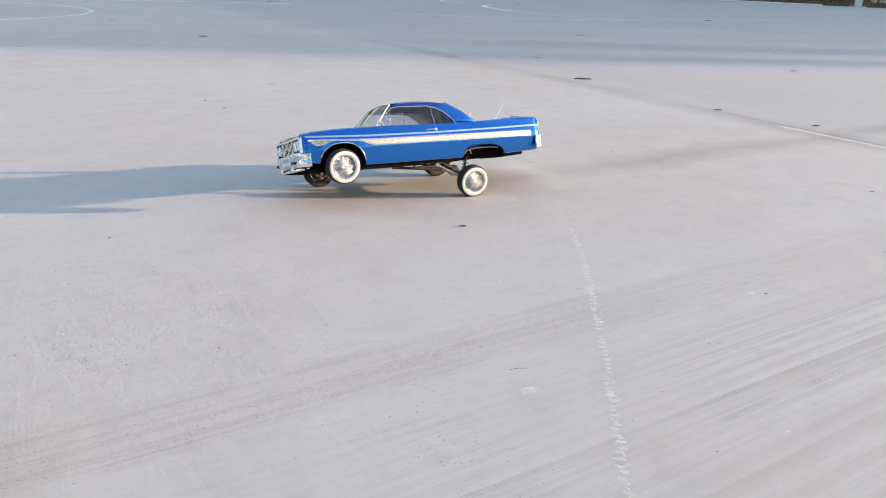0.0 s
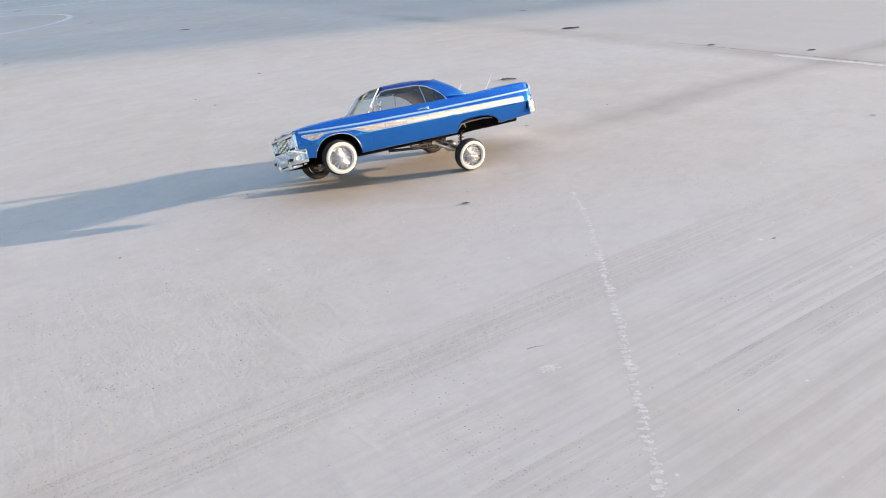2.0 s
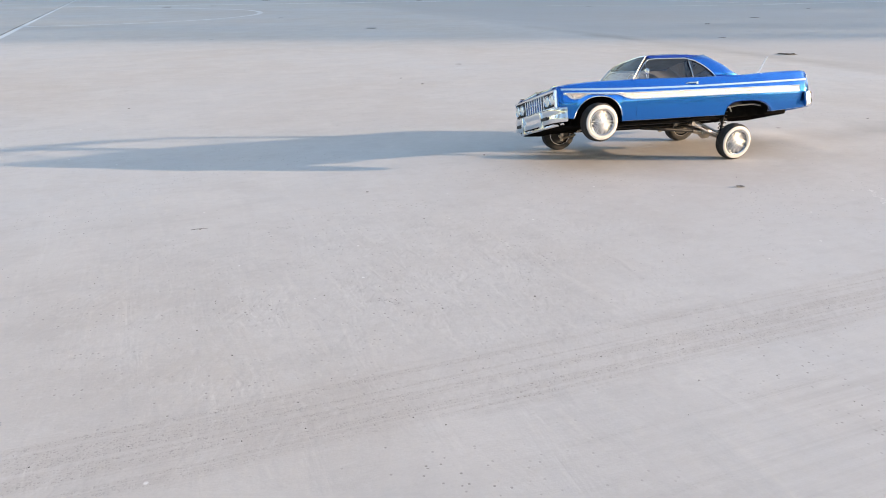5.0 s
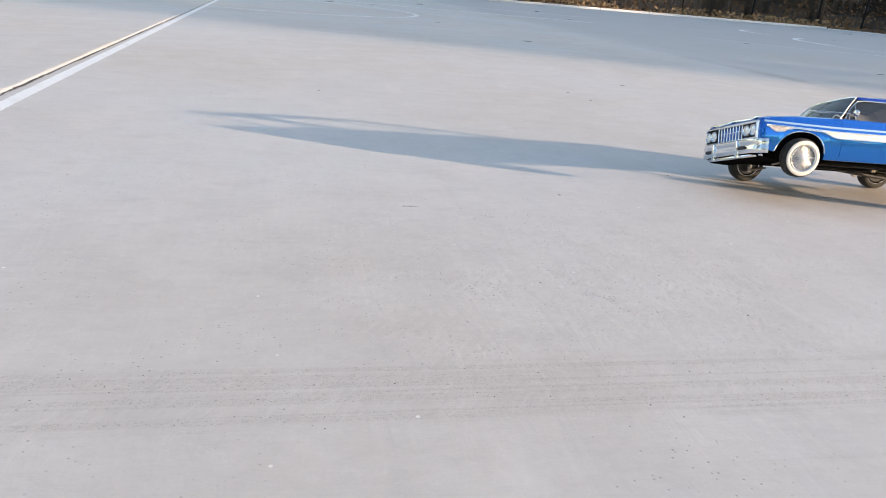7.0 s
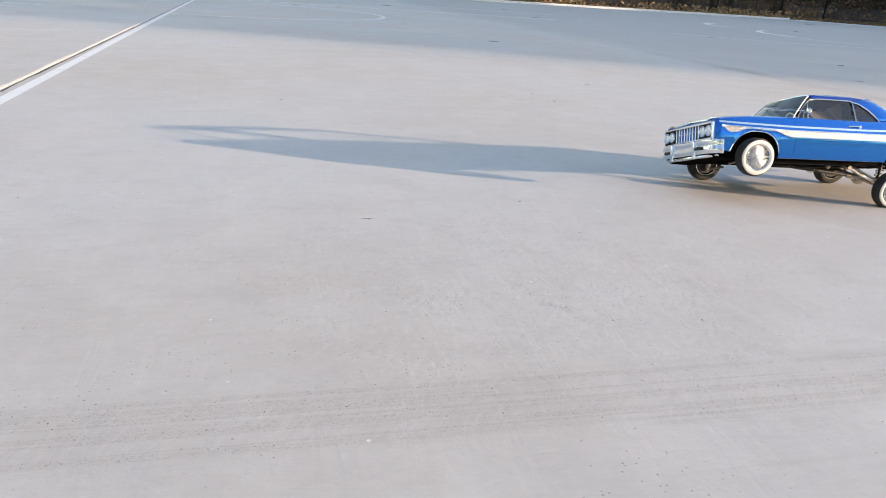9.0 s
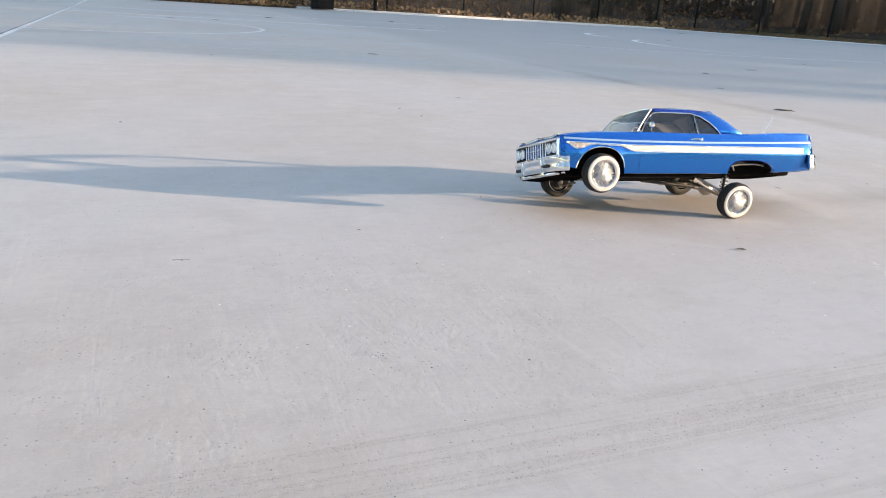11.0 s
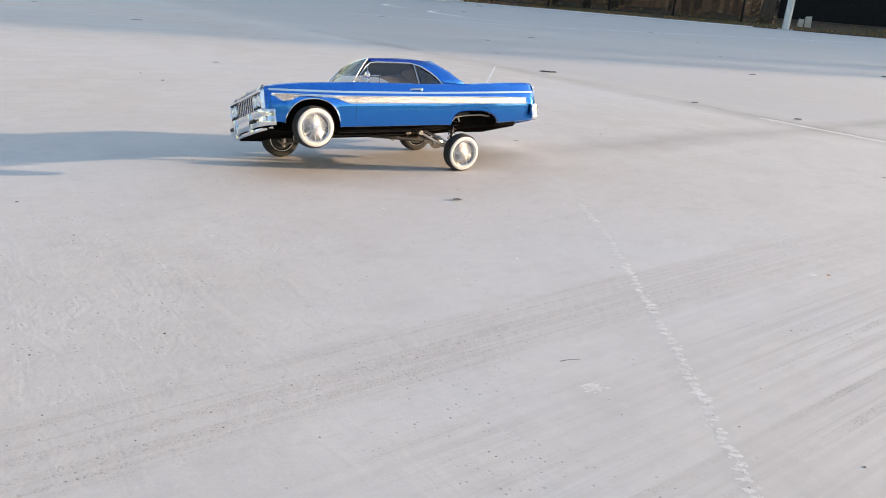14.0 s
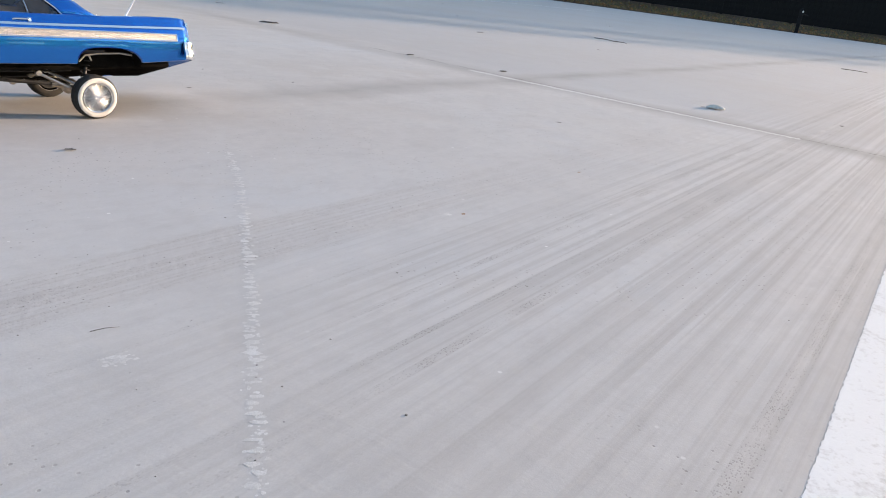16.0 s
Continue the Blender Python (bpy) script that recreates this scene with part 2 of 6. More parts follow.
    # damp-dark stains along two joints of the slab
    for src, at, wide in ((sx, 1.58, 8.0), (sy, 0.24, 11.0)):
        w = n.math("ADD", src, n.math("MULTIPLY", n.math("SUBTRACT", n.noise(uv, 2.2, 4), 0.5), 0.22))
        s = n.math("SUBTRACT", 1.0, n.math("MULTIPLY", n.math("ABSOLUTE", n.math("SUBTRACT", w, at)), wide))
        base = n.mix(n.math("MULTIPLY", n.math("MULTIPLY", n.ramp(s, (0.0, 0.0), (1.0, 0.72)), n.ramp(n.noise(uv, 1.7, 3), (0.35, 0.3), (0.6, 1.0))), n.math("MULTIPLY", n.ramp(n.math("MULTIPLY", sy, 0.1), (0.25, 1.0), (0.40, 0.15)), n.ramp(n.math("ADD", n.math("MULTIPLY", sx, 0.4), 0.2), (0.18, 0.0), (0.34, 1.0)))), base, (0.315, 0.292, 0.275))
    # scabbed, raked finish: short dabs in the rough band and on the worn spot
    dabs = n.noise(n.mapping(scale=(150, 40, 1), rot=(0, 0, -6)), 1.0, 3, 0.6, 0.6)
    zone = n.math("MULTIPLY", n.math("MULTIPLY", n.math("MAXIMUM", n.math("MULTIPLY", band, 0.6), scabby), 0.55), n.ramp(n.noise(uv, 16.0, 3), (0.35, 0.25), (0.6, 1.0)))
    base = n.mix(n.math("MULTIPLY", zone, n.ramp(dabs, (0.53, 0.0), (0.64, 0.55))), base, (0.36, 0.335, 0.325))
    base = n.mix(n.math("MULTIPLY", zone, n.ramp(dabs, (0.34, 0.6), (0.45, 0.0))), base, (0.64, 0.615, 0.60))
    n.colour(base)
    relief = n.math("ADD", n.math("MULTIPLY", n.math("SUBTRACT", n.math("ADD", hair, n.math("MULTIPLY", streak, 0.6)), groove), n.math("ADD", n.math("MULTIPLY", patch, 0.7), 0.03)), n.math("ADD", n.math("ADD", n.math("MULTIPLY", n.math("MULTIPLY", ridge, west), 0.9), n.math("ADD", n.math("MULTIPLY", n.math("MULTIPLY", n.ramp(scabs, (0.50, 0.0), (0.66, 1.0)), scabby), 0.22), n.math("MULTIPLY", n.math("SUBTRACT", 0.5, dabs), n.math("MULTIPLY", zone, 0.65)))), n.math("ADD", n.math("MULTIPLY", mottle, 0.5), n.math("MULTIPLY", mid, 0.3))))
    b1 = n.bump(relief, 0.30, 0.0016)
    n.bump(n.math("SUBTRACT", n.math("MULTIPLY", fine, 0.4), n.math("ADD", dark, n.math("MULTIPLY", band, 0.2))), 0.30, 0.0006, b1)
    n.rough(n.ramp(mid, (0.2, 0.72), (0.8, 0.9)))
    return m


def noisy(name, a, b, scale, rough=0.8, bump=0.0, detail=5, stretch=(1, 1, 1), metal=0.0):
    m = mat(name, a, rough, metal)
    n = Nodes(m)
    vec = n.mapping(scale=stretch)
    f = n.noise(vec, scale, detail, 0.62)
    f2 = n.noise(vec, scale * 7, 3, 0.6)
    c = n.mix(n.ramp(f, (0.3, 0.0), (0.7, 1.0)), a, b)
    n.colour(n.mix(n.ramp(f2, (0.35, 0.0), (0.8, 0.4)), c, tuple(v * 0.6 for v in a)))
    if bump:
        n.bump(n.math("ADD", f, n.math("MULTIPLY", f2, 0.5)), bump, 0.02 / scale if scale > 1 else 0.02)
    return m


def paint_material(name, a, b, rough=0.20, metal=0.88):
    """Candy metallic lacquer: fine flake under a clear coat."""
    m = mat(name, a, rough, metal, coat=0.6, coat_rough=0.015)
    n = Nodes(m)
    vec = n.mapping()
    flake = n.voronoi(vec, 3200.0, "Color")
    f = n.split(flake)[0]
    c = n.mix(n.ramp(f, (0.2, 0.0), (1.0, 0.55)), a, b)
    dust = n.ramp(n.noise(vec, 28.0, 6, 0.7), (0.5, 0.0), (0.9, 0.02))
    n.colour(n.mix(dust, c, (0.33, 0.36, 0.42)))
    n.rough(n.ramp(n.noise(vec, 60, 3), (0.2, rough - 0.02), (0.8, rough + 0.04)))
    n.bump(n.noise(vec, 9.0, 2), 0.012, 0.004)
    return m


def flake_material(name, a, b, c):
    """Coarse metal flake in clear lacquer."""
    m = mat(name, a, 0.3, 0.75, coat=1.0, coat_rough=0.03)
    n = Nodes(m)
    vec = n.mapping()
    f = n.split(n.voronoi(vec, 2600.0, "Color"))
    col = n.mix(f[0], a, b)
    n.colour(n.mix(n.ramp(f[1], (0.72, 0.0), (0.8, 1.0)), col, c))
    n.rough(n.ramp(f[2], (0.0, 0.2), (1.0, 0.55)))
    n.bump(f[0], 0.35, 0.0004)
    return m


def glass_material(name, tint=(0.76, 0.80, 0.83)):
    m = bpy.data.materials.new(name)
    m.use_nodes = True
    t = m.node_tree
    t.nodes.remove(t.nodes["Principled BSDF"])
    clear, shine, mixer, fres = (t.nodes.new("ShaderNode" + k) for k in ("BsdfTransparent", "BsdfGlossy", "MixShader", "Fresnel"))
    clear.inputs[0].default_value = (*tint, 1)
    shine.inputs["Roughness"].default_value = 0.03
    fres.inputs["IOR"].default_value = 1.85
    t.links.new(fres.outputs[0], mixer.inputs[0])
    t.links.new(clear.outputs[0], mixer.inputs[1])
    t.links.new(shine.outputs[0], mixer.inputs[2])
    t.links.new(mixer.outputs[0], t.nodes["Material Output"].inputs[0])
    return m


def chrome_material():
    m = mat("chrome", (0.86, 0.87, 0.88), 0.09, 1.0)
    n = Nodes(m)
    v = n.mapping()
    n.rough(n.ramp(n.noise(v, 45, 4), (0.3, 0.05), (0.8, 0.2)))
    return m


CONCRETE = concrete_material()
PAINT = paint_material("candy_blue_paint", (0.0018, 0.12, 0.50), (0.010, 0.32, 0.94), 0.13)
PAINT_DARK = paint_material("deep_blue_paint", (0.004, 0.030, 0.26), (0.015, 0.11, 0.52), 0.24)
PAINT_DARK.node_tree.nodes["Principled BSDF"].inputs["Coat Weight"].default_value = 0.2
FLAKE = flake_material("silver_flake", (0.17, 0.158, 0.15), (0.29, 0.272, 0.26), (0.55, 0.53, 0.51))
FLAKE_DARK = flake_material("dark_flake", (0.035, 0.04, 0.09), (0.14, 0.15, 0.22), (0.4, 0.4, 0.45))
CHROME = chrome_material()
BLACK = noisy("black_plastic", (0.008, 0.008, 0.009), (0.02, 0.02, 0.022), 60, 0.6, 0.1)
RUBBER = noisy("tyre_rubber", (0.016, 0.015, 0.015), (0.045, 0.042, 0.038), 90, 0.85, 0.2)
WHITEWALL = noisy("whitewall_rubber", (0.70, 0.69, 0.66), (0.58, 0.56, 0.53), 50, 0.6)
STEEL = noisy("suspension_steel", (0.45, 0.42, 0.38), (0.62, 0.58, 0.52), 80, 0.35, 0, metal=1.0)
DRUM = noisy("dull_drum_metal", (0.010, 0.010, 0.011), (0.035, 0.035, 0.037), 70, 0.55, 0)
WELL = noisy("dusty_black_underbody", (0.005, 0.005, 0.005), (0.014, 0.013, 0.012), 60, 0.9, 0.1)
WELL.node_tree.nodes["Principled BSDF"].inputs["Specular IOR Level"].default_value = 0.0
WIRE = mat("bright_wire", (0.86, 0.86, 0.87), 0.32, 0.7)
SPOKE = mat("spoke_chrome", (0.93, 0.93, 0.94), 0.24, 0.85)
GLASS = glass_material("window_glass")
SEAT = noisy("brown_vinyl", (0.045, 0.026, 0.018), (0.08, 0.05, 0.036), 70, 0.5, 0.1)
DASH = noisy("dark_vinyl", (0.02, 0.02, 0.025), (0.05, 0.05, 0.06), 70, 0.5, 0.1)
LAMP_RED = mat("red_lens", (0.55, 0.01, 0.015), 0.12, 0.0, 1.0)
LAMP_WHITE = mat("lamp_lens", (0.85, 0.86, 0.88), 0.08, 0.3, 1.0)
PLATE = mat("plate_enamel", (0.75, 0.73, 0.68), 0.4)


def matte(m, level=0.15):
    """Takes the sheen off a material."""
    m.node_tree.nodes["Principled BSDF"].inputs["Specular IOR Level"].default_value = level
    return m


def board_material(name, a, b):
    """Weathered upright boards, each of its own tone, with grain and damp patches."""
    m = mat(name, a, 0.88)
    n = Nodes(m)
    r = n.random()
    add = n.t.nodes.new("ShaderNodeVectorMath")
    add.operation = "ADD"
    n.join(n.coord.outputs["Object"], add.inputs[0])
    shift = n.t.nodes.new("ShaderNodeCombineXYZ")
    n.join(n.math("MULTIPLY", r, 31.0), shift.inputs[0])
    n.join(n.math("MULTIPLY", r, 17.0), shift.inputs[2])
    n.join(shift.outputs[0], add.inputs[1])
    grain = n.noise(n.mapping(scale=(40, 40, 1.6), src=add.outputs[0]), 1.0, 4, 0.6)
    blot = n.noise(add.outputs[0], 1.7, 4, 0.6)
    c = n.mix(r, a, b)
    c = n.mix(n.ramp(grain, (0.4, 0.0), (0.7, 0.6)), c, tuple(v * 0.45 for v in a))
    n.colour(n.mix(n.ramp(blot, (0.45, 0.0), (0.7, 0.7)), c, tuple(v * 0.5 for v in a)))
    n.bump(grain, 0.4, 0.004)
    return m
# ---------------------------------------------------------------- the court and what lies round it
EDGE_W, EDGE_C, EDGE_E = Vector((-40, -5.2, 0)), Vector((1.5, 25.9, 0)), Vector((42, 4.7, 0))   # the court's far border, with its corner
rng = random.Random(11)


def weathered(name, c, under, scale=9.0, keep=0.42):
    """Worn court paint: chipped through to the concrete."""
    m = mat(name, c, 0.7)
    n = Nodes(m)
    v = n.mapping()
    f = n.noise(v, scale, 6, 0.7)
    g = n.noise(v, scale * 14, 4, 0.65)
    col = n.mix(n.ramp(n.math("ADD", n.math("MULTIPLY", f, 0.6), n.math("MULTIPLY", g, 0.4)), (keep, 0.75), (keep + 0.12, 0.0)), c, under)
    n.colour(n.mix(n.ramp(g, (0.3, 0.0), (0.9, 0.3)), col, tuple(q * 0.8 for q in c)))
    n.bump(g, 0.2, 0.001)
    return m


PAINT_WHITE = weathered("court_line_paint", (0.82, 0.82, 0.82), (0.50, 0.48, 0.46), 12, 0.355)
PAINT_FAINT = weathered("worn_line_paint", (0.78, 0.78, 0.78), (0.52, 0.50, 0.48), 7, 0.42)
LIP_PALE = weathered("worn_slab_lip", (0.66, 0.65, 0.64), (0.55, 0.53, 0.515), 14, 0.46)
CHALK = weathered("chalk_dust", (0.72, 0.705, 0.69), (0.54, 0.52, 0.50), 70, 0.465)
GRASS_SOIL = noisy("winter_turf_soil", (0.085, 0.075, 0.04), (0.15, 0.12, 0.07), 3, 0.95, 0.4)
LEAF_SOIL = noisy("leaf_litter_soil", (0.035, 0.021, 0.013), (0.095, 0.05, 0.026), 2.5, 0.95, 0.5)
LEAF = noisy("dead_leaf", (0.20, 0.095, 0.035), (0.38, 0.21, 0.09), 18, 0.8, 0.2)
# brighter copy of the dead leaf, with sunlight put into the colour
LEAF_SUNLIT = noisy("sunlit_leaf", (0.34, 0.19, 0.08), (0.55, 0.38, 0.22), 12, 0.8, 0.2)
LEAF_GREY = noisy("weathered_leaf", (0.085, 0.076, 0.068), (0.27, 0.25, 0.23), 40, 0.85, 0.2)
BARK = noisy("tree_bark", (0.055, 0.042, 0.032), (0.13, 0.10, 0.078), 9, 0.95, 0.6, stretch=(1, 1, 0.2))
TWIG = noisy("twig_bark", (0.06, 0.05, 0.042), (0.14, 0.12, 0.10), 60, 0.9, 0.3)
STONE = noisy("grit_stone", (0.12, 0.11, 0.10), (0.30, 0.28, 0.26), 50, 0.9, 0.3)
FENCE_BLACK = matte(noisy("black_fence_vinyl", (0.008, 0.008, 0.009), (0.018, 0.018, 0.019), 6, 0.8, 0.05))
FENCE_GREEN = matte(noisy("dark_green_screen", (0.006, 0.016, 0.017), (0.013, 0.030, 0.031), 8, 0.9, 0.1))
STAKE = noisy("olive_stake", (0.16, 0.19, 0.10), (0.27, 0.30, 0.17), 14, 0.7)
GALVANISED = noisy("galvanised_steel", (0.52, 0.54, 0.56), (0.66, 0.68, 0.70), 12, 0.45, 0.05, metal=0.6)
WEATHERED_WOOD = board_material("weathered_boards", (0.10, 0.050, 0.030), (0.44, 0.24, 0.135))
BLEACHED = noisy("bleached_leaf", (0.60, 0.58, 0.54), (0.74, 0.72, 0.68), 60, 0.8, 0.2)
TRIM_WHITE = noisy("white_trim", (0.42, 0.37, 0.31), (0.50, 0.45, 0.39), 5, 0.5)
ROOFING = noisy("roof_shingle", (0.06, 0.055, 0.055), (0.12, 0.11, 0.105), 8, 0.9, 0.3)
YELLOW = noisy("yellow_plastic", (0.72, 0.50, 0.04), (0.80, 0.60, 0.08), 6, 0.5)
KERB = noisy("sunlit_kerb", (0.78, 0.77, 0.75), (0.86, 0.85, 0.83), 9, 0.85, 0.2)
BLOCK = noisy("pale_block", (0.42, 0.38, 0.32), (0.55, 0.50, 0.44), 9, 0.85, 0.2)
JOINT = noisy("joint_filler", (0.05, 0.045, 0.04), (0.12, 0.11, 0.10), 20, 0.9, 0.4)


def ground():
    """One sheet to the horizon, cut at the court's border; beyond it the soil climbs a low bank."""
    bm = bmesh.new()
    far = 900.0
    court = [EDGE_W, EDGE_C, EDGE_E, Vector((42, -far, 0)), Vector((-40, -far, 0))]
    vs = [bm.verts.new(p) for p in court]
    bm.faces.new(vs)
    g = part("ground", bm, CONCRETE)
    tagged(g, "pale weathered broom-finished concrete court with stains", "ground", kind="structure")
    bm = bmesh.new()
    inner = [Vector((-40, -far, 0)), EDGE_W, EDGE_C, EDGE_E, Vector((42, -far, 0))]
    out = [Vector((-1, 0, 0)), Vector((-0.8, 0.6, 0)).normalized(), Vector((-0.07, 1.15, 0)), Vector((0.85, 0.55, 0)).normalized(), Vector((1, 0, 0))]
    rows = []
    for d, z in ((0, -0.02), (0.05, 0.015), (2.0, 0.10), (4.5, 0.32), (9, 0.7), (20, 1.6), (60, 2.5), (850, 2.5)):
        rows.append([p + o * d + Vector((0, 0, z)) for p, o in zip(inner, out)])
    fine = []
    for row in rows:
        line = []
        for j, (a, b) in enumerate(zip(row, row[1:])):
            n = 40 if j in (1, 2) else 4
            line += [a.lerp(b, k / n) for k in range(n)]
        fine.append(line + [row[-1]])
    for k, row in enumerate(fine[2:], 2):
        for p in row:
            p.z += noise.noise(p * 0.35) * (0.06 if k < 4 else 0.2)
    grid(bm, fine)
    bank = part("ground", bm, LEAF_SOIL, smooth="all")
    tagged(bank, "brown leaf-strewn winter soil rising in a low bank", "ground", kind="structure")


def strip(name, pts, width, z, material, label, category, kind="structure", jitter=0.0, seed=0, n=60):
    """A flat painted strip along points on the court, its edges a little uneven."""
    rg = random.Random(seed)
    pts = [Vector(p) for p in pts]
    lens = [0.0]
    for a, b in zip(pts, pts[1:]):
        lens.append(lens[-1] + (b - a).length)
    rows = []
    for k in range(n + 1):
        s = lens[-1] * k / n
        i = max(j for j in range(len(lens) - 1) if lens[j] <= s + 1e-9)
        a, b = pts[i], pts[i + 1]
        p = a.lerp(b, (s - lens[i]) / max(lens[i + 1] - lens[i], 1e-9))
        q = (pts[min(i + 2, len(pts) - 1)] - pts[max(i - 1, 0)]) if len(pts) > 2 else b - a
        side = Vector((-q.y, q.x, 0)).normalized()
        w0, w1 = width / 2 + rg.uniform(-jitter, jitter), width / 2 + rg.uniform(-jitter, jitter)
        rows.append([p + side * w0 + Vector((0, 0, z)), p - side * w1 + Vector((0, 0, z))])
    bm = bmesh.new()
    grid(bm, rows)
    return tagged(part(name, bm, material), label, category, kind=kind)


def court_lines():
    strip("trim", [on_court(-1.6002, -1.4), on_court(-2.105, 22)], 0.034, 0.0002, PAINT_WHITE, "worn white painted court line", "court line", jitter=0.0010, n=2600)
    # the open expansion joint beside it, a recessed dark slot with raised lips
    bm = bmesh.new()
    rg = random.Random(3)
    rows = []
    for k in range(900):
        v = -1.4 + 14 * k / 899
        j = rg.uniform(-0.0025, 0.0025)
        wide = 0.35 + 0.65 * max(0.0, min(1.0, 0.5 + 1.6 * noise.noise(Vector((v * 3.1, 0, 0))))) * rg.uniform(0.7, 1.1)
        rows.append([on_court(-1.675 - 0.018 * v + q * 0.8 * wide + j, v, z) for q, z in ((0.0065, 0.0008), (0.003, 0.0013), (0, 0.0015), (-0.003, 0.0013), (-0.0065, 0.0008))])
    grid(bm, rows)
    tagged(part("trim", bm, JOINT), "dark open expansion joint full of grit", "joint", kind="structure")
    # the slab beyond the joint stands a little proud: a worn lip that faces the sun
    bm = bmesh.new()
    rows, back = [], []
    for k in range(700):
        v = -1.4 + 14 * k / 699
        h = (0.0042 + 0.0018 * noise.noise(Vector((v * 2.3, 5, 0))) + rg.uniform(-0.0006, 0.0006)) * min(1.0, max(0.25, (5.2 - v) / 1.5))
        c = -1.6805 - 0.018 * v + rg.uniform(-0.0012, 0.0012)
        rows.append([on_court(c, v, 0.0003), on_court(c - h * 0.9, v, h * 0.55), on_court(c - h * 2.2, v, h * 0.92), on_court(c - h * 3.2, v, h)])
        back.append([on_court(c - h * 3.2, v, h), on_court(c - 0.25, v, h * 0.7), on_court(c - 0.9, v, 0.0002)])
    grid(bm, rows)
    tagged(part("trim", bm, CONCRETE, smooth=True), "pale worn concrete lip standing proud beside the joint", "joint lip", kind="structure")
    bm = bmesh.new()
    grid(bm, back)
    tagged(part("ground", bm, CONCRETE, smooth=True), "pale concrete slab tilted a little proud of its joint", "ground", kind="structure")
    strip("trim", [on_court(-0.6, -0.9955), on_court(5, -0.878)], 0.10, 0.0002, PAINT_WHITE, "wide white painted court line", "court line", jitter=0.0008, seed=5, n=1600)
    # lane line, free-throw circle, and two small hooks of far markings
    c = Vector((-5.05, 5.02, 0))
    pts = [c + 1.58 * Vector((math.cos(a), math.sin(a), 0)) for a in np.linspace(radians(-70), radians(118), 60)]
    strip("trim", pts, 0.050, 0.0002, PAINT_FAINT, "faded white painted circle line", "court line", jitter=0.002, seed=6, n=200)
    strip("trim", [(-5.05 - 3.4, 2.0, 0), (-4.51, 3.535, 0)], 0.05, 0.0002, PAINT_FAINT, "faded white painted court line", "court line", jitter=0.002, seed=7)
    strip("trim", [on_court(5.9, 5.74), on_court(14, 5.78)], 0.05, 0.0002, PAINT_FAINT, "faded white far court line", "court line", jitter=0.006, seed=9, n=120)
    strip("trim", [(-9.9, 7.5, 0), (-4.88, 10.64, 0), (-3.0, 11.2, 0)], 0.085, 0.0002, PAINT_FAINT, "faded white far court line", "court line", jitter=0.006, seed=14, n=80)
    strip("trim", [(-9.0, 6.0, 0), (-5.6, 7.45, 0), (-2.5, 8.95, 0)], 0.11, 0.0002, PAINT_FAINT, "long pale strip across the far court", "court line", jitter=0.006, seed=16, n=110)
    strip("trim", [(-0.95, 7.5, 0), (0.3, 7.45, 0), (1.68, 7.98, 0)], 0.04, 0.0002, PAINT_FAINT, "faint worn far court line", "court line", jitter=0.008, seed=17, n=60)
    strip("trim", [(0.30, 9.75, 0), (0.45, 9.42, 0), (0.70, 9.02, 0), (1.03, 8.66, 0), (1.45, 8.33, 0), (1.95, 8.08, 0)], 0.045, 0.0002, PAINT_FAINT, "faded white curved far court line", "court line", jitter=0.004, seed=15, n=60)
    for cx, cy in ((0.25, 13.0), (1.06, 10.75)):
        pts = [Vector((cx + 0.95 * math.cos(a), cy + 1.35 * math.sin(a), 0)) for a in np.linspace(radians(148), radians(238), 30)]
        strip("trim", pts, 0.085, 0.0002, PAINT_WHITE, "short curved white court mark", "court line", jitter=0.003, seed=10)
    # slab joint: a hairline saw cut
    strip("trim", [on_court(1.600, -0.9), on_court(1.592, -0.3), on_court(1.598, 0.1), on_court(1.60, 0.9)], 0.0028, 0.0002, JOINT, "dark hairline saw cut in the slab", "slab joint", jitter=0.0016, seed=12, n=400)
    strip("trim", [on_court(1.565, 0.42), on_court(1.570, 0.10), on_court(1.578, -0.30), on_court(1.588, -0.62)], 0.022, 0.0001, LIP_PALE, "thin pale worn line beside the saw cut", "court line", jitter=0.007, seed=13, n=260)


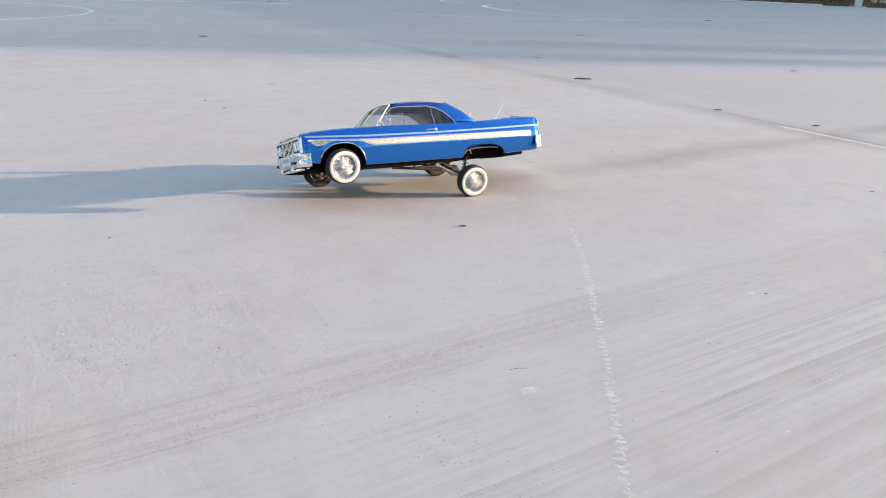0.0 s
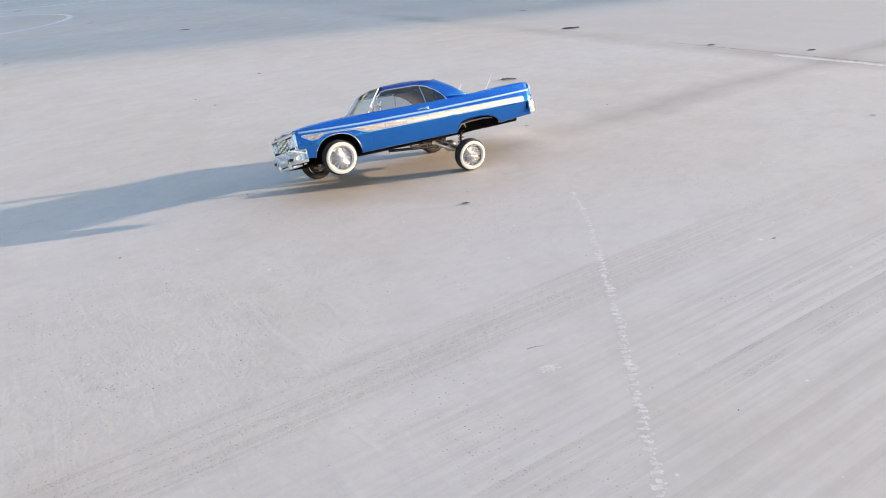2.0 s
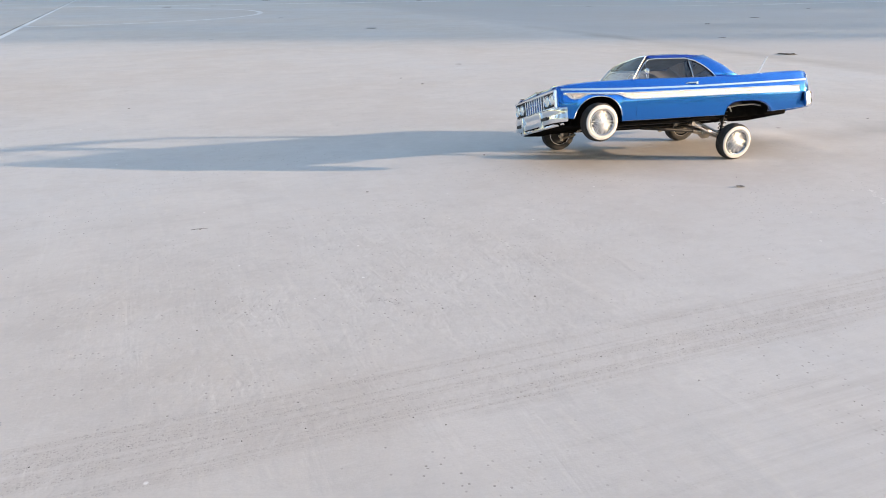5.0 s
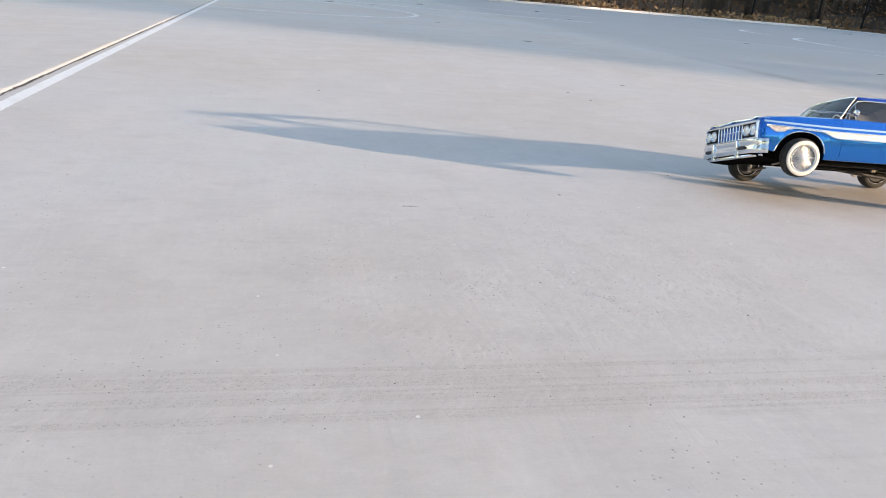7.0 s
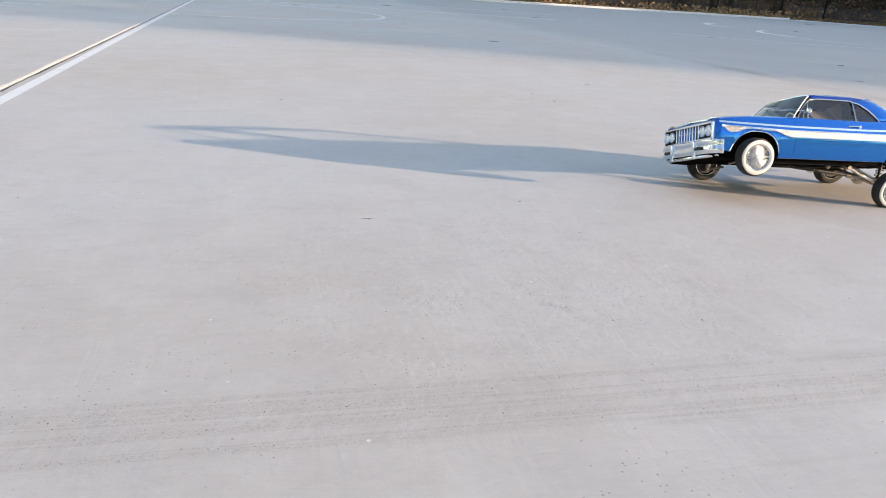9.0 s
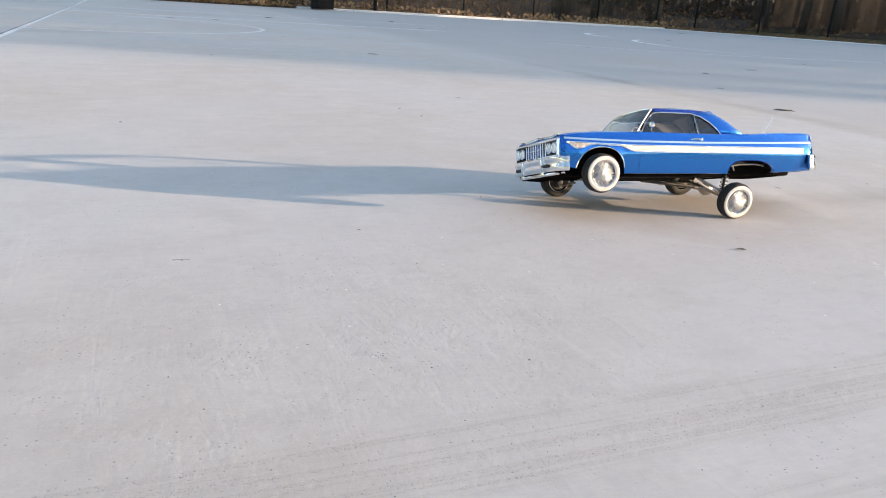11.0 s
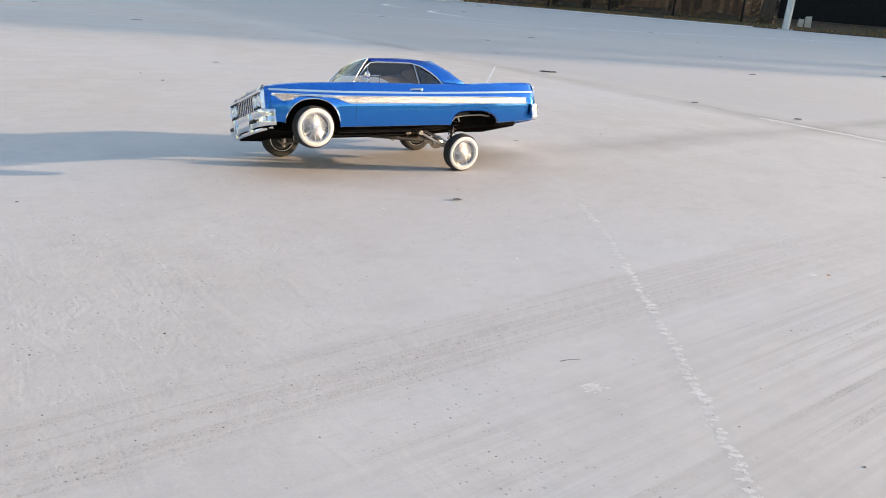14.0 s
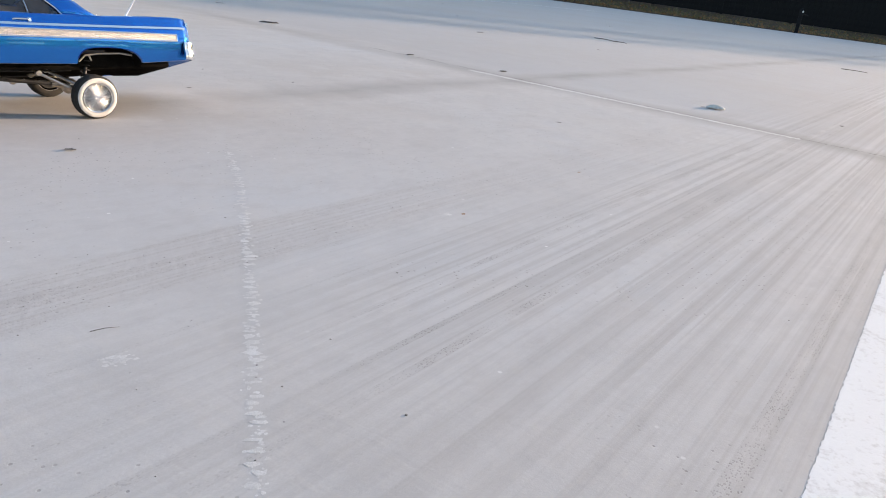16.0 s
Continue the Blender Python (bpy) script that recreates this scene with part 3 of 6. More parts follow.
def chalk_line():
    """A row of short pale tread prints that runs towards the camera."""
    bm = bmesh.new()
    rg = random.Random(21)
    y = 0.02
    while y > -0.98:
        x = lerp([(-1.0, 0.140), (-0.70, 0.171), (-0.47, 0.190), (-0.25, 0.203), (-0.1, 0.209), (0.03, 0.204)], y)
        step = rg.uniform(0.0075, 0.0125)
        if rg.random() < 0.93:
            w, h, tilt = rg.uniform(0.009, 0.0165), rg.uniform(0.0034, 0.0080), rg.uniform(-0.3, 0.1)
            fade = 0.85 if y > -0.06 else 1.0
            cx = x + rg.uniform(-0.003, 0.003)
            ring = []
            for k in range(9):
                a = 2 * math.pi * k / 9
                rr = rg.uniform(0.65, 1.1) * fade
                px, py = w / 2 * rr * math.cos(a), h / 2 * rr * math.sin(a)
                ring.append(bm.verts.new((cx + px * math.cos(tilt) - py * math.sin(tilt), y + px * math.sin(tilt) + py * math.cos(tilt), 0.00009 - y * 0.00006)))
            bm.faces.new(ring)
        for _ in range(4):
            q, ox, oy, h = rg.uniform(0.0008, 0.0022), rg.gauss(0, 0.0036), rg.uniform(-0.006, 0.006), 0.00003 + 0.00005 * rg.random()
            bm.faces.new([bm.verts.new((x + ox + q * rg.uniform(0.6, 1.3) * math.cos(a), y + oy + q * rg.uniform(0.6, 1.3) * math.sin(a), h)) for a in (2 * math.pi * k / 7 for k in range(7))])
        y -= step
    tagged(part("chalk_track", bm, CHALK), "broken pale tread track printed on the concrete", "chalk track", kind="stuff")
    # smudges of the same dust, many small specks each
    for cx, cy, r in ((0.090, -0.565, 0.0052), (0.452, -0.247, 0.0035)):
        bm = bmesh.new()
        for _ in range(70):
            ox, oy, q = rg.gauss(0, r * 0.9), rg.gauss(0, r * 0.75), rg.uniform(0.2, 0.55) * r
            h = 0.00004 + rg.random() * 0.00008
            bm.faces.new([bm.verts.new((cx + ox + q * rg.uniform(0.5, 1.2) * math.cos(a), cy + oy + q * 0.6 * rg.uniform(0.5, 1.2) * math.sin(a), h)) for a in (2 * math.pi * k / 8 for k in range(8))])
        tagged(part("chalk_smudge", bm, CHALK), "small pale chalk smudge on the concrete", "chalk smudge", "chalk smudges")


def dead_leaf(at, size, turn, material=None, seed=0, label="curled brown dead leaf lying on the concrete", curled=0.0):
    """A curled, lobed leaf with its stalk."""
    rg = random.Random(seed)
    t = thing("dead_leaf", pose(at[0], at[1], 0.0006, 0, 0, turn), label, "leaf", "leaves on the court")
    bm = bmesh.new()
    rows, curl = [], curled or rg.uniform(0.04, 0.14)
    for k in range(9):
        q = k / 8
        half = size * 0.30 * math.sin(math.pi * min(1, q * 0.93 + 0.06)) ** 0.7 * (1 + 0.35 * math.sin(q * 14 + seed)) + 0.0003
        row = []
        for j in range(-3, 4):
            w = j / 3
            z = size * curl * (w * w * 0.6 + 0.35 * (q - 0.5) ** 2) * (0.6 + 0.4 * rg.random())
            if curled > 0.3:
                z = size * 0.26 * (1 - 0.85 * w * w) * math.sin(math.pi * min(1, q * 0.9 + 0.05)) ** 0.6 * rg.uniform(0.85, 1.0)
            row.append((size * (q - 0.5), half * w * (1 - 0.25 * curl), 0.0006 + z))
        rows.append(row)
    grid(bm, rows)
    blade_ = part("leaf_blade", bm, material or LEAF_GREY, t, smooth="all")
    blade_.modifiers.new("thick", "SOLIDIFY").thickness = size * 0.012
    bm = bmesh.new()
    tube(bm, [(-size * 0.5, 0, 0.0012), (-size * 0.66, size * 0.05, 0.001), (-size * 0.8, size * 0.02, 0.0010)], [size * 0.012, size * 0.010, size * 0.008], 5)
    part("stalk", bm, TWIG, t)
    return t


def twig(pts, r, label, side=()):
    bm = bmesh.new()
    n = len(pts)
    tube(bm, pts, [r * (1 - 0.5 * k / max(n - 1, 1)) for k in range(n)], 6)
    for p in side:
        tube(bm, p, [r * 0.6, r * 0.3], 5)
    return tagged(part("twig", bm, TWIG, smooth="all"), label, "twig", "twigs on the court")


def pebble(at, size, seed, material=None):
    rg = random.Random(seed)
    bm = bmesh.new()
    bmesh.ops.create_icosphere(bm, subdivisions=1, radius=size)
    for v in bm.verts:
        v.co *= rg.uniform(0.75, 1.2)
        v.co.z = v.co.z * 0.3
    low = min(v.co.z for v in bm.verts)
    ob = part("pebble", bm, material or STONE, smooth=True)
    ob.matrix_world = pose(at[0], at[1], -low - size * 0.05, 0, 0, rg.uniform(0, 360))
    return tagged(ob, "small dark pebble on the concrete", "pebble", "pebbles on the court")


def debris():
    # leaves and twig litter, each at its own spot
    for k, (x, y, s, a) in enumerate(((0.0, 0.0, 0.016, 10), (0.384, 3.140, 0.045, 5), (0.439, 4.330, 0.050, 20), (0.893, 5.155, 0.075, 0), (3.06, 8.82, 0.11, 15), (1.830, 3.000, 0.050, 8), (2.26, 4.535, 0.030, 40), (-1.808, 3.636, 0.075, 0), (0.474, -0.249, 0.007, 30), (2.40, 2.61, 0.03, 60), (-2.991, 4.790, 0.045, 30), (-2.893, 9.229, 0.09, 0), (-5.259, 9.279, 0.13, 20), (-0.467, 7.205, 0.06, 10), (4.6, 6.0, 0.06, 0), (0.768, -0.03, 0.007, 15), (2.954, 6.863, 0.05, 70), (-5.355, 6.826, 0.10, 50), (-4.999, 7.263, 0.08, 10), (0.731, 12.281, 0.09, 0), (1.674, 6.859, 0.03, 0), (1.61, 19.6, 0.2, 10), (-4.125, 11.85, 0.10, 0), (0.958, 0.395, 0.012, -20), (2.067, 0.609, 0.020, 30), (-2.432, 2.614, 0.025, 0), (0.942, 1.503, 0.030, 10), (-0.812, 1.660, 0.02, 10), (0.163, 0.533, 0.011, 0))):
        dead_leaf((x, y), s * (0.78 if s > 0.04 else 0.9), a, LEAF if k in (8, 15) else LEAF_GREY, k)
    # small ragged clumps of leaf and twig by the slab joint
    for k, (x, y, s, a) in enumerate(((0.515, 2.250, 0.036, 0), (0.545, 2.243, 0.040, 12), (0.528, 2.258, 0.024, -50), (0.152, 1.152, 0.030, 3), (0.172, 1.146, 0.026, -12), (1.196, 1.245, 0.025, 5))):
        dead_leaf((x, y), s, a, LEAF_GREY, 40 + k, curled=0.22)
    dead_leaf((1.712, 0.770), 0.056, -35, BLEACHED, 51, "bleached white leaf curled up on the concrete", 0.34)
    dead_leaf((1.728, 0.782), 0.036, 20, LEAF_GREY, 52, "grey dead leaf under a bleached one", 0.18)
    twig([(0.135, 1.156, 0.001), (0.16, 1.150, 0.003), (0.188, 1.140, 0.001)], 0.0009, "short grey twig with a dry leaf", [((0.16, 1.150, 0.003), (0.172, 1.160, 0.004))])
    twig([(0.49, 2.262, 0.001), (0.53, 2.250, 0.004), (0.575, 2.240, 0.001)], 0.0011, "short grey twig among leaves", [((0.51, 2.256, 0.003), (0.525, 2.27, 0.003))])
    twig([(3.00, 3.66, 0.003), (3.03, 3.58, 0.006), (3.06, 3.50, 0.003), (3.11, 3.44, 0.005), (3.09, 3.38, 0.003)], 0.0028, "long crooked dead branch on the concrete", [((3.06, 3.50, 0.004), (3.11, 3.52, 0.006))])
    twig([(4.9, 3.2, 0.002), (4.96, 3.12, 0.004), (5.0, 3.05, 0.002)], 0.0028, "short dark twig lying on the concrete")
    twig([(0.068, -0.522, 0.0005), (0.078, -0.518, 0.0008), (0.088, -0.5165, 0.0005)], 0.00028, "short dry grass stem on the concrete")
    twig([(-0.792, -0.381, 0.0006), (-0.782, -0.374, 0.0010), (-0.772, -0.370, 0.0006)], 0.0003, "short grey stem on the concrete")
    # loose grit that can be told apart
    for k, (x, y, s) in enumerate(((0.182, -0.266, 0.0020), (0.335, -0.426, 0.0022), (0.273, -0.663, 0.0020), (-0.387, -0.559, 0.0021), (-0.606, -0.149, 0.0036), (-0.48, -0.265, 0.0020), (-0.293, -0.508, 0.0022), (-0.459, 0.148, 0.0034), (-0.823, 1.099, 0.007), (-0.93, 1.22, 0.006), (0.243, -0.553, 0.0017), (-0.781, -0.375, 0.0026), (0.12, 0.88, 0.005), (0.2, 0.80, 0.004), (0.06, 0.78, 0.004), (-0.02, 0.66, 0.004), (-0.62, -0.66, 0.0018), (-0.56, -0.70, 0.0016), (0.4, 0.7, 0.004), (-1.5, 0.5, 0.005))):
        pebble((x, y), s * (0.62 if s < 0.003 else 0.75), k)
    rg = random.Random(77)
    for k in range(40):
        pebble((rg.uniform(-1.3, 1.3), rg.uniform(-0.75, 1.4)), rg.uniform(0.0006, 0.0013), 200 + k)
    # a scatter of crumbs round the worn spot
    bm = bmesh.new()
    for k in range(330):
        q = rg.random()
        if q < 0.05:
            x, y = rg.gauss(-0.445, 0.006), rg.gauss(-0.552, 0.005)
        elif q < 0.6:
            p = on_court(rg.uniform(-1.4, 1.2), rg.gauss(-0.395, 0.03))
            x, y = p.x, p.y
        else:
            x, y = rg.uniform(-1.0, 0.2), rg.uniform(-0.72, -0.2)
        r = rg.uniform(0.0003, 0.0008)
        bmesh.ops.create_cone(bm, cap_ends=True, segments=5, radius1=r, radius2=r * 0.5, depth=r * 0.5, matrix=Matrix.Translation((x, y, r / 4)))
    tagged(part("grit", bm, STONE), "fine dark grit crumbs on the concrete", "grit", kind="stuff")


# ---------------------------------------------------------------- fences, woods and the house beyond
def chain_fence(a, b, height=1.25, base=0.0):
    """Black chain-link: posts, top rail and woven wire."""
    a, b = Vector(a), Vector(b)
    length, d = (b - a).length, (b - a).normalized()
    turn = math.degrees(math.atan2(d.y, d.x))
    f = thing("chain_link_fence", pose(*a, 0, 0, turn), "black chain-link fence along the wooded edge", "fence")
    n = max(1, round(length / 2.4))
    post = None
    for k in range(n + 1):
        if post is None:
            bm = bmesh.new()
            tube(bm, [(0, 0, -0.05), (0, 0, height + 0.04)], 0.030, 8)
            lathe(bm, [(0.034, height + 0.03), (0.030, height + 0.06), (0.0001, height + 0.08)], 8, "z")
            post = part("post", bm, FENCE_BLACK, f, smooth=True)
        else:
            o = post.copy()
            scene.collection.objects.link(o)
            o.parent, o.matrix_local = f, Matrix.Translation((length * k / n, 0, 0))
    for name, z, r in (("top_rail", height, 0.021), ("tension_wire", 0.08, 0.006)):
        bm = bmesh.new()
        tube(bm, [(0, 0.035, z), (length, 0.035, z)], r, 6)
        part(name, bm, FENCE_BLACK, f)
    verts, faces = [], []
    cell, r = 0.075, 0.0022
    count = int((length + height) / cell)
    for s in (1, -1):
        for k in range(count):
            x0 = k * cell - (height if s > 0 else 0)
            p, q = Vector((x0, 0.03, 0.06)), Vector((x0 + s * (height - 0.06), 0.03, height))
            lo, hi = (0, length)
            dx = q.x - p.x
            t0, t1 = sorted(((lo - p.x) / dx, (hi - p.x) / dx))
            t0, t1 = max(0, t0), min(1, t1)
            if t1 - t0 < 0.02:
                continue
            u, v = p.lerp(q, t0), p.lerp(q, t1)
            w = Vector((r, 0, -s * r))
            i = len(verts)
            verts += [u - w, u + w, v + w, v - w]
            faces.append((i, i + 1, i + 2, i + 3))
    me = bpy.data.meshes.new("mesh")
    me.from_pydata([tuple(v) for v in verts], [], faces)
    me.materials.append(FENCE_BLACK)
    mesh = new("wire_mesh", me)
    mesh.parent = f
    return f


def board_fence(a, b, height, material, label, wide=0.14, post_gap=2.4, name="board_fence", gap=0.004):
    """Upright boards on two rails, each board a piece of its own."""
    a, b = Vector(a), Vector(b)
    length, d = (b - a).length, (b - a).normalized()
    turn = math.degrees(math.atan2(d.y, d.x))
    f = thing(name, pose(*a, 0, 0, turn), label, "fence")
    slope = (b.z - a.z) / length
    f.matrix_world = pose(a.x, a.y, a.z, 0, -math.degrees(math.atan(slope)), turn)
    bm = bmesh.new()
    box(bm, -wide / 2 + gap, wide / 2 - gap, -0.010, 0.010, 0.03, height, 0.004)
    first = part("board", bm, material, f)
    n = int(length / wide)
    rg = random.Random(int(length * 10))
    for k in range(n):
        m = pose(wide * (k + 0.5), rg.uniform(-0.004, 0.004), rg.uniform(-0.02, 0.02) if gap > 0.002 else 0, 0, rg.uniform(-0.4, 0.4) if gap > 0.002 else 0, 0)
        if k == 0:
            first.matrix_local = m
        else:
            o = first.copy()
            scene.collection.objects.link(o)
            o.parent, o.matrix_local = f, m
    for z in (0.3, height - 0.25):
        bm = bmesh.new()
        box(bm, 0, length, 0.014, 0.052, z, z + 0.09, 0.004)
        part("rail", bm, material, f)
    bm = bmesh.new()
    box(bm, -0.045, 0.045, 0.054, 0.144, -0.3, height - 0.05, 0.004)
    post = part("post", bm, material, f)
    for k in range(1, int(length / post_gap) + 1):
        o = post.copy()
        scene.collection.objects.link(o)
        o.parent, o.matrix_local = f, Matrix.Translation((k * post_gap, 0, 0))
    return f


def bare_tree(at, height, r, seed, most=0, spread=1.0):
    """A winter tree: tapered trunk, forked limbs and fine twigs."""
    rg = random.Random(seed)
    t = thing("bare_tree", pose(at[0], at[1], at[2] - 0.1, 0, 0, rg.uniform(0, 360)), "leafless dark-barked winter tree, behind the fence or added out of view", "tree", "trees behind the fence")
    bm = bmesh.new()
    lean = Vector((rg.uniform(-0.1, 0.1), rg.uniform(-0.1, 0.1), 1))
    spine = [lean * (height * q) + Vector((0.12 * math.sin(q * 5 + seed), 0.12 * math.cos(q * 4 + seed), 0)) * q for q in np.linspace(0, 1, 8)]
    tube(bm, spine, [r * 1.35, r] + [r * (1 - 0.85 * q) for q in np.linspace(0.15, 1, 6)], 9)
    part("trunk", bm, BARK, t, smooth="all")
    bm = bmesh.new()
    for k in range(most or rg.randint(7, 11)):
        q = rg.uniform(0.16, 0.95)
        p = spine[0].lerp(spine[-1], q)
        a, rise = rg.uniform(0, 2 * math.pi), rg.uniform(0.4, 1.1)
        ln = height * rg.uniform(0.15, 0.34) * (1.1 - 0.6 * q) * spread
        d = Vector((math.cos(a), math.sin(a), rise)).normalized()
        mid, end = p + d * ln * 0.5, p + d * ln + Vector((0, 0, 0.12 * ln))
        rr = r * 0.42 * (1 - 0.6 * q)
        tube(bm, [p, mid, end], [rr, rr * 0.6, rr * 0.2], 5)
        for _ in range(9 if most else 5):
            s = rg.uniform(0.3, 1.0)
            base = p.lerp(end, s)
            e = base + (d + Vector((rg.uniform(-.9, .9), rg.uniform(-.9, .9), rg.uniform(-.2, .9)))).normalized() * ln * rg.uniform(0.25, 0.5)
            tube(bm, [base, e], [rr * 0.35, rr * 0.08], 4, False)
    part("limbs", bm, BARK, t, smooth="all")
    return t


def leaf_litter(name, label, count, where, seed, material, size=(0.04, 0.10), lift=0.25):
    """Many small curled leaf flakes, joined."""
    rg = random.Random(seed)
    verts, faces = [], []
    for _ in range(count):
        p = Vector(where(rg))
        s = rg.uniform(*size)
        e = Euler((rg.uniform(-1.0, 1.0), rg.uniform(-1.0, 1.0), rg.uniform(0, 6.3))).to_matrix()
        i = len(verts)
        verts += [tuple(p + e @ Vector(q) * s) for q in ((-0.5, 0, 0), (0, -0.32, lift * 0.4), (0.55, 0, 0.05), (0, 0.32, lift * 0.4), (0, 0, -0.05))]
        faces += [(i, i + 1, i + 4), (i + 1, i + 2, i + 4), (i + 2, i + 3, i + 4), (i + 3, i, i + 4)]
    me = bpy.data.meshes.new(name)
    me.from_pydata(verts, [], faces)
    me.materials.append(material)
    return tagged(new(name, me), label, "leaves", kind="stuff")


def bank_z(d):
    return lerp([(0, 0.0), (0.05, 0.015), (2.0, 0.10), (4.5, 0.32), (9, 0.7), (20, 1.6), (60, 2.5)], d)


def along(a, b, s, off):
    """A spot s metres along the border from a to b, off metres beyond it, on the bank."""
    d = (b - a).normalized()
    out = Vector((-d.y, d.x, 0))
    p = a + d * s + out * off
    return Vector((p.x, p.y, bank_z(off)))


def surroundings():
    w_len, e_len = (EDGE_C - EDGE_W).length, (EDGE_E - EDGE_C).length
    # a kerb lip along the wooded side, sunlight put into its pale colour
    for k in range(8):
        a, b = EDGE_C.lerp(EDGE_W, (k * 1.6 + 0.006) / w_len), EDGE_C.lerp(EDGE_W, ((k + 1) * 1.6 - 0.006) / w_len)
        if k == 0:
            bm = bmesh.new()
            box(bm, 0, 1.588, -0.075, 0.075, -0.05, 0.060, 0.012)
            first = part("kerb", bm, KERB)
            tagged(first, "concrete kerb stone coloured pale as if sunlit", "kerb", "kerb stones along the court")
        d = (b - a).normalized()
        m = pose(a.x, a.y, 0, 0, 0, math.degrees(math.atan2(d.y, d.x)))
        ob = first if k == 0 else copy_thing(first, m)
        ob.matrix_world = m
    e_turn = math.degrees(math.atan2(EDGE_E.y - EDGE_C.y, EDGE_E.x - EDGE_C.x))
    for k in range(6):
        p = EDGE_C.lerp(EDGE_E, (k * 1.6 + 0.09) / e_len)
        copy_thing(first, pose(p.x, p.y, -0.034, 0, 0, e_turn))
    off = lambda s, o: along(EDGE_W, EDGE_C, s, o)
    rg = random.Random(4)
    chain_fence(off(w_len - 30, 0.45), off(w_len + 0.0, 0.45))
    f = chain_fence(along(EDGE_C, EDGE_E, 0.6, 1.2), along(EDGE_C, EDGE_E, 9.2, 1.6))
    for k, q in enumerate((21.2, 23.0, 25.4, 27.1, 29.6, 32.0, 34.7, 37.2)):
        bm = bmesh.new()
        p = off(q, 0.62)
        tube(bm, [(0, 0, -0.1), (0.02, 0.01, 2.1)], [0.030, 0.028], 8)
        ob = part("stake", bm, STAKE, smooth=True)
        ob.matrix_world = pose(p.x, p.y, p.z, 0, rg.uniform(-4, 4), 0)
        tagged(ob, "slim olive-green stake behind the wire fence", "stake", "stakes behind the fence")
    # weathered boards show through the wire near the corner
    board_fence(along(EDGE_C, EDGE_E, 2.2, 4.4), along(EDGE_C, EDGE_E, 10.0, 4.2), 1.75, WEATHERED_WOOD, "weathered brown board fence behind the wire", 0.15)
    board_fence(along(EDGE_C, EDGE_E, 10.2, 4.2), along(EDGE_C, EDGE_E, 25.6, 3.2), 1.45, FENCE_BLACK, "solid black privacy fence above the grass strip", 0.20, gap=0.0006)
    board_fence(along(EDGE_C, EDGE_E, 25.7, 3.2), along(EDGE_C, EDGE_E, 44.0, 3.0), 1.45, FENCE_GREEN, "dark green screened fence along the court", 0.22, gap=0.0006)
    # trees in rows that thin out with distance
    for k in range(46):
        s, o = rg.uniform(6, w_len + 3), 1.2 + 17 * rg.random() ** 1.4
        bare_tree(off(s, o), rg.uniform(7, 13), rg.uniform(0.07, 0.22), 300 + k)
    for k in range(26):
        bare_tree(along(EDGE_C, EDGE_E, rg.uniform(-6, 12), rg.uniform(1.6, 4.0) if k < 9 else rg.uniform(5, 16)), rg.uniform(7, 12), rg.uniform(0.08, 0.2), 400 + k)
    leaf_litter("leaf_litter", "orange-brown dead leaves drifted under the trees", 5200, lambda r: along(EDGE_W, EDGE_C, r.uniform(4, w_len + 2), 0.15 + 9 * r.random() ** 2) + Vector((0, 0, 0.03)), 5, LEAF, (0.06, 0.16))
    leaf_litter("leaf_litter", "pale dead leaves caught along the kerb and grass edge", 2600, lambda r: along(EDGE_C, EDGE_E, r.uniform(0, 40), 0.1 + 3.0 * r.random() ** 2) + Vector((0, 0, 0.02)), 6, LEAF, (0.05, 0.12))
    # low brush with clinging dead leaves
    def brush(r):
        s, o = r.uniform(4, w_len + 4), 0.8 + 6 * r.random() ** 1.3
        p = along(EDGE_W, EDGE_C, s, o)
        return p + Vector((0, 0, abs(r.gauss(0, 0.55)) * (0.6 + 0.4 * math.sin(s * 1.7))))
    leaf_litter("brush", "tangled brown winter brush with clinging leaves", 8500, brush, 7, LEAF, (0.05, 0.14))
    # windrow of leaves blown against the wooded edge, sunlight put into their pale colour
    heaps = [rg.uniform(4, w_len) for _ in range(34)]

    def windrow(r):
        s = r.choice(heaps) + r.gauss(0, 0.55) if r.random() < 0.75 else r.uniform(4, w_len)
        return along(EDGE_W, EDGE_C, s, 0.05 + 0.5 * r.random() ** 1.5) + Vector((0, 0, 0.03 + 0.20 * r.random() ** 2))
    leaf_litter("leaf_litter", "orange leaves heaped against the fence, coloured pale as if sunlit", 3200, windrow, 25, LEAF_SUNLIT, (0.07, 0.17))
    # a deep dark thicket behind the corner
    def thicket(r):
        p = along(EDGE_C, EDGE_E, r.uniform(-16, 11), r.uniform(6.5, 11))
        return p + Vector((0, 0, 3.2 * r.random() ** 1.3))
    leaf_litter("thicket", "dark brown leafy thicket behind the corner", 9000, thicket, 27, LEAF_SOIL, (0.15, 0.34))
    verts, faces = [], []
    for k in range(1500):
        p = thicket(rg)
        p.z = 0.4
        e = p + Vector((rg.uniform(-0.5, 0.5), rg.uniform(-0.5, 0.5), rg.uniform(1.5, 4.0)))
        w = Vector((0.02, 0.012, 0))
        i = len(verts)
        verts += [tuple(p - w), tuple(p + w), tuple(e)]
        faces.append((i, i + 1, i + 2))
    me = bpy.data.meshes.new("saplings")
    me.from_pydata(verts, [], faces)
    me.materials.append(BARK)
    tagged(new("saplings", me), "tall bare saplings in the thicket", "saplings", kind="stuff")

    def corner(r):
        s = r.uniform(-5, 10.2)
        p = along(EDGE_C, EDGE_E, s, 1.7 + 2.4 * r.random())
        return p + Vector((0, 0, abs(r.gauss(0, 0.5)) * (1 + math.sin(s * 2.3)) + 0.05))
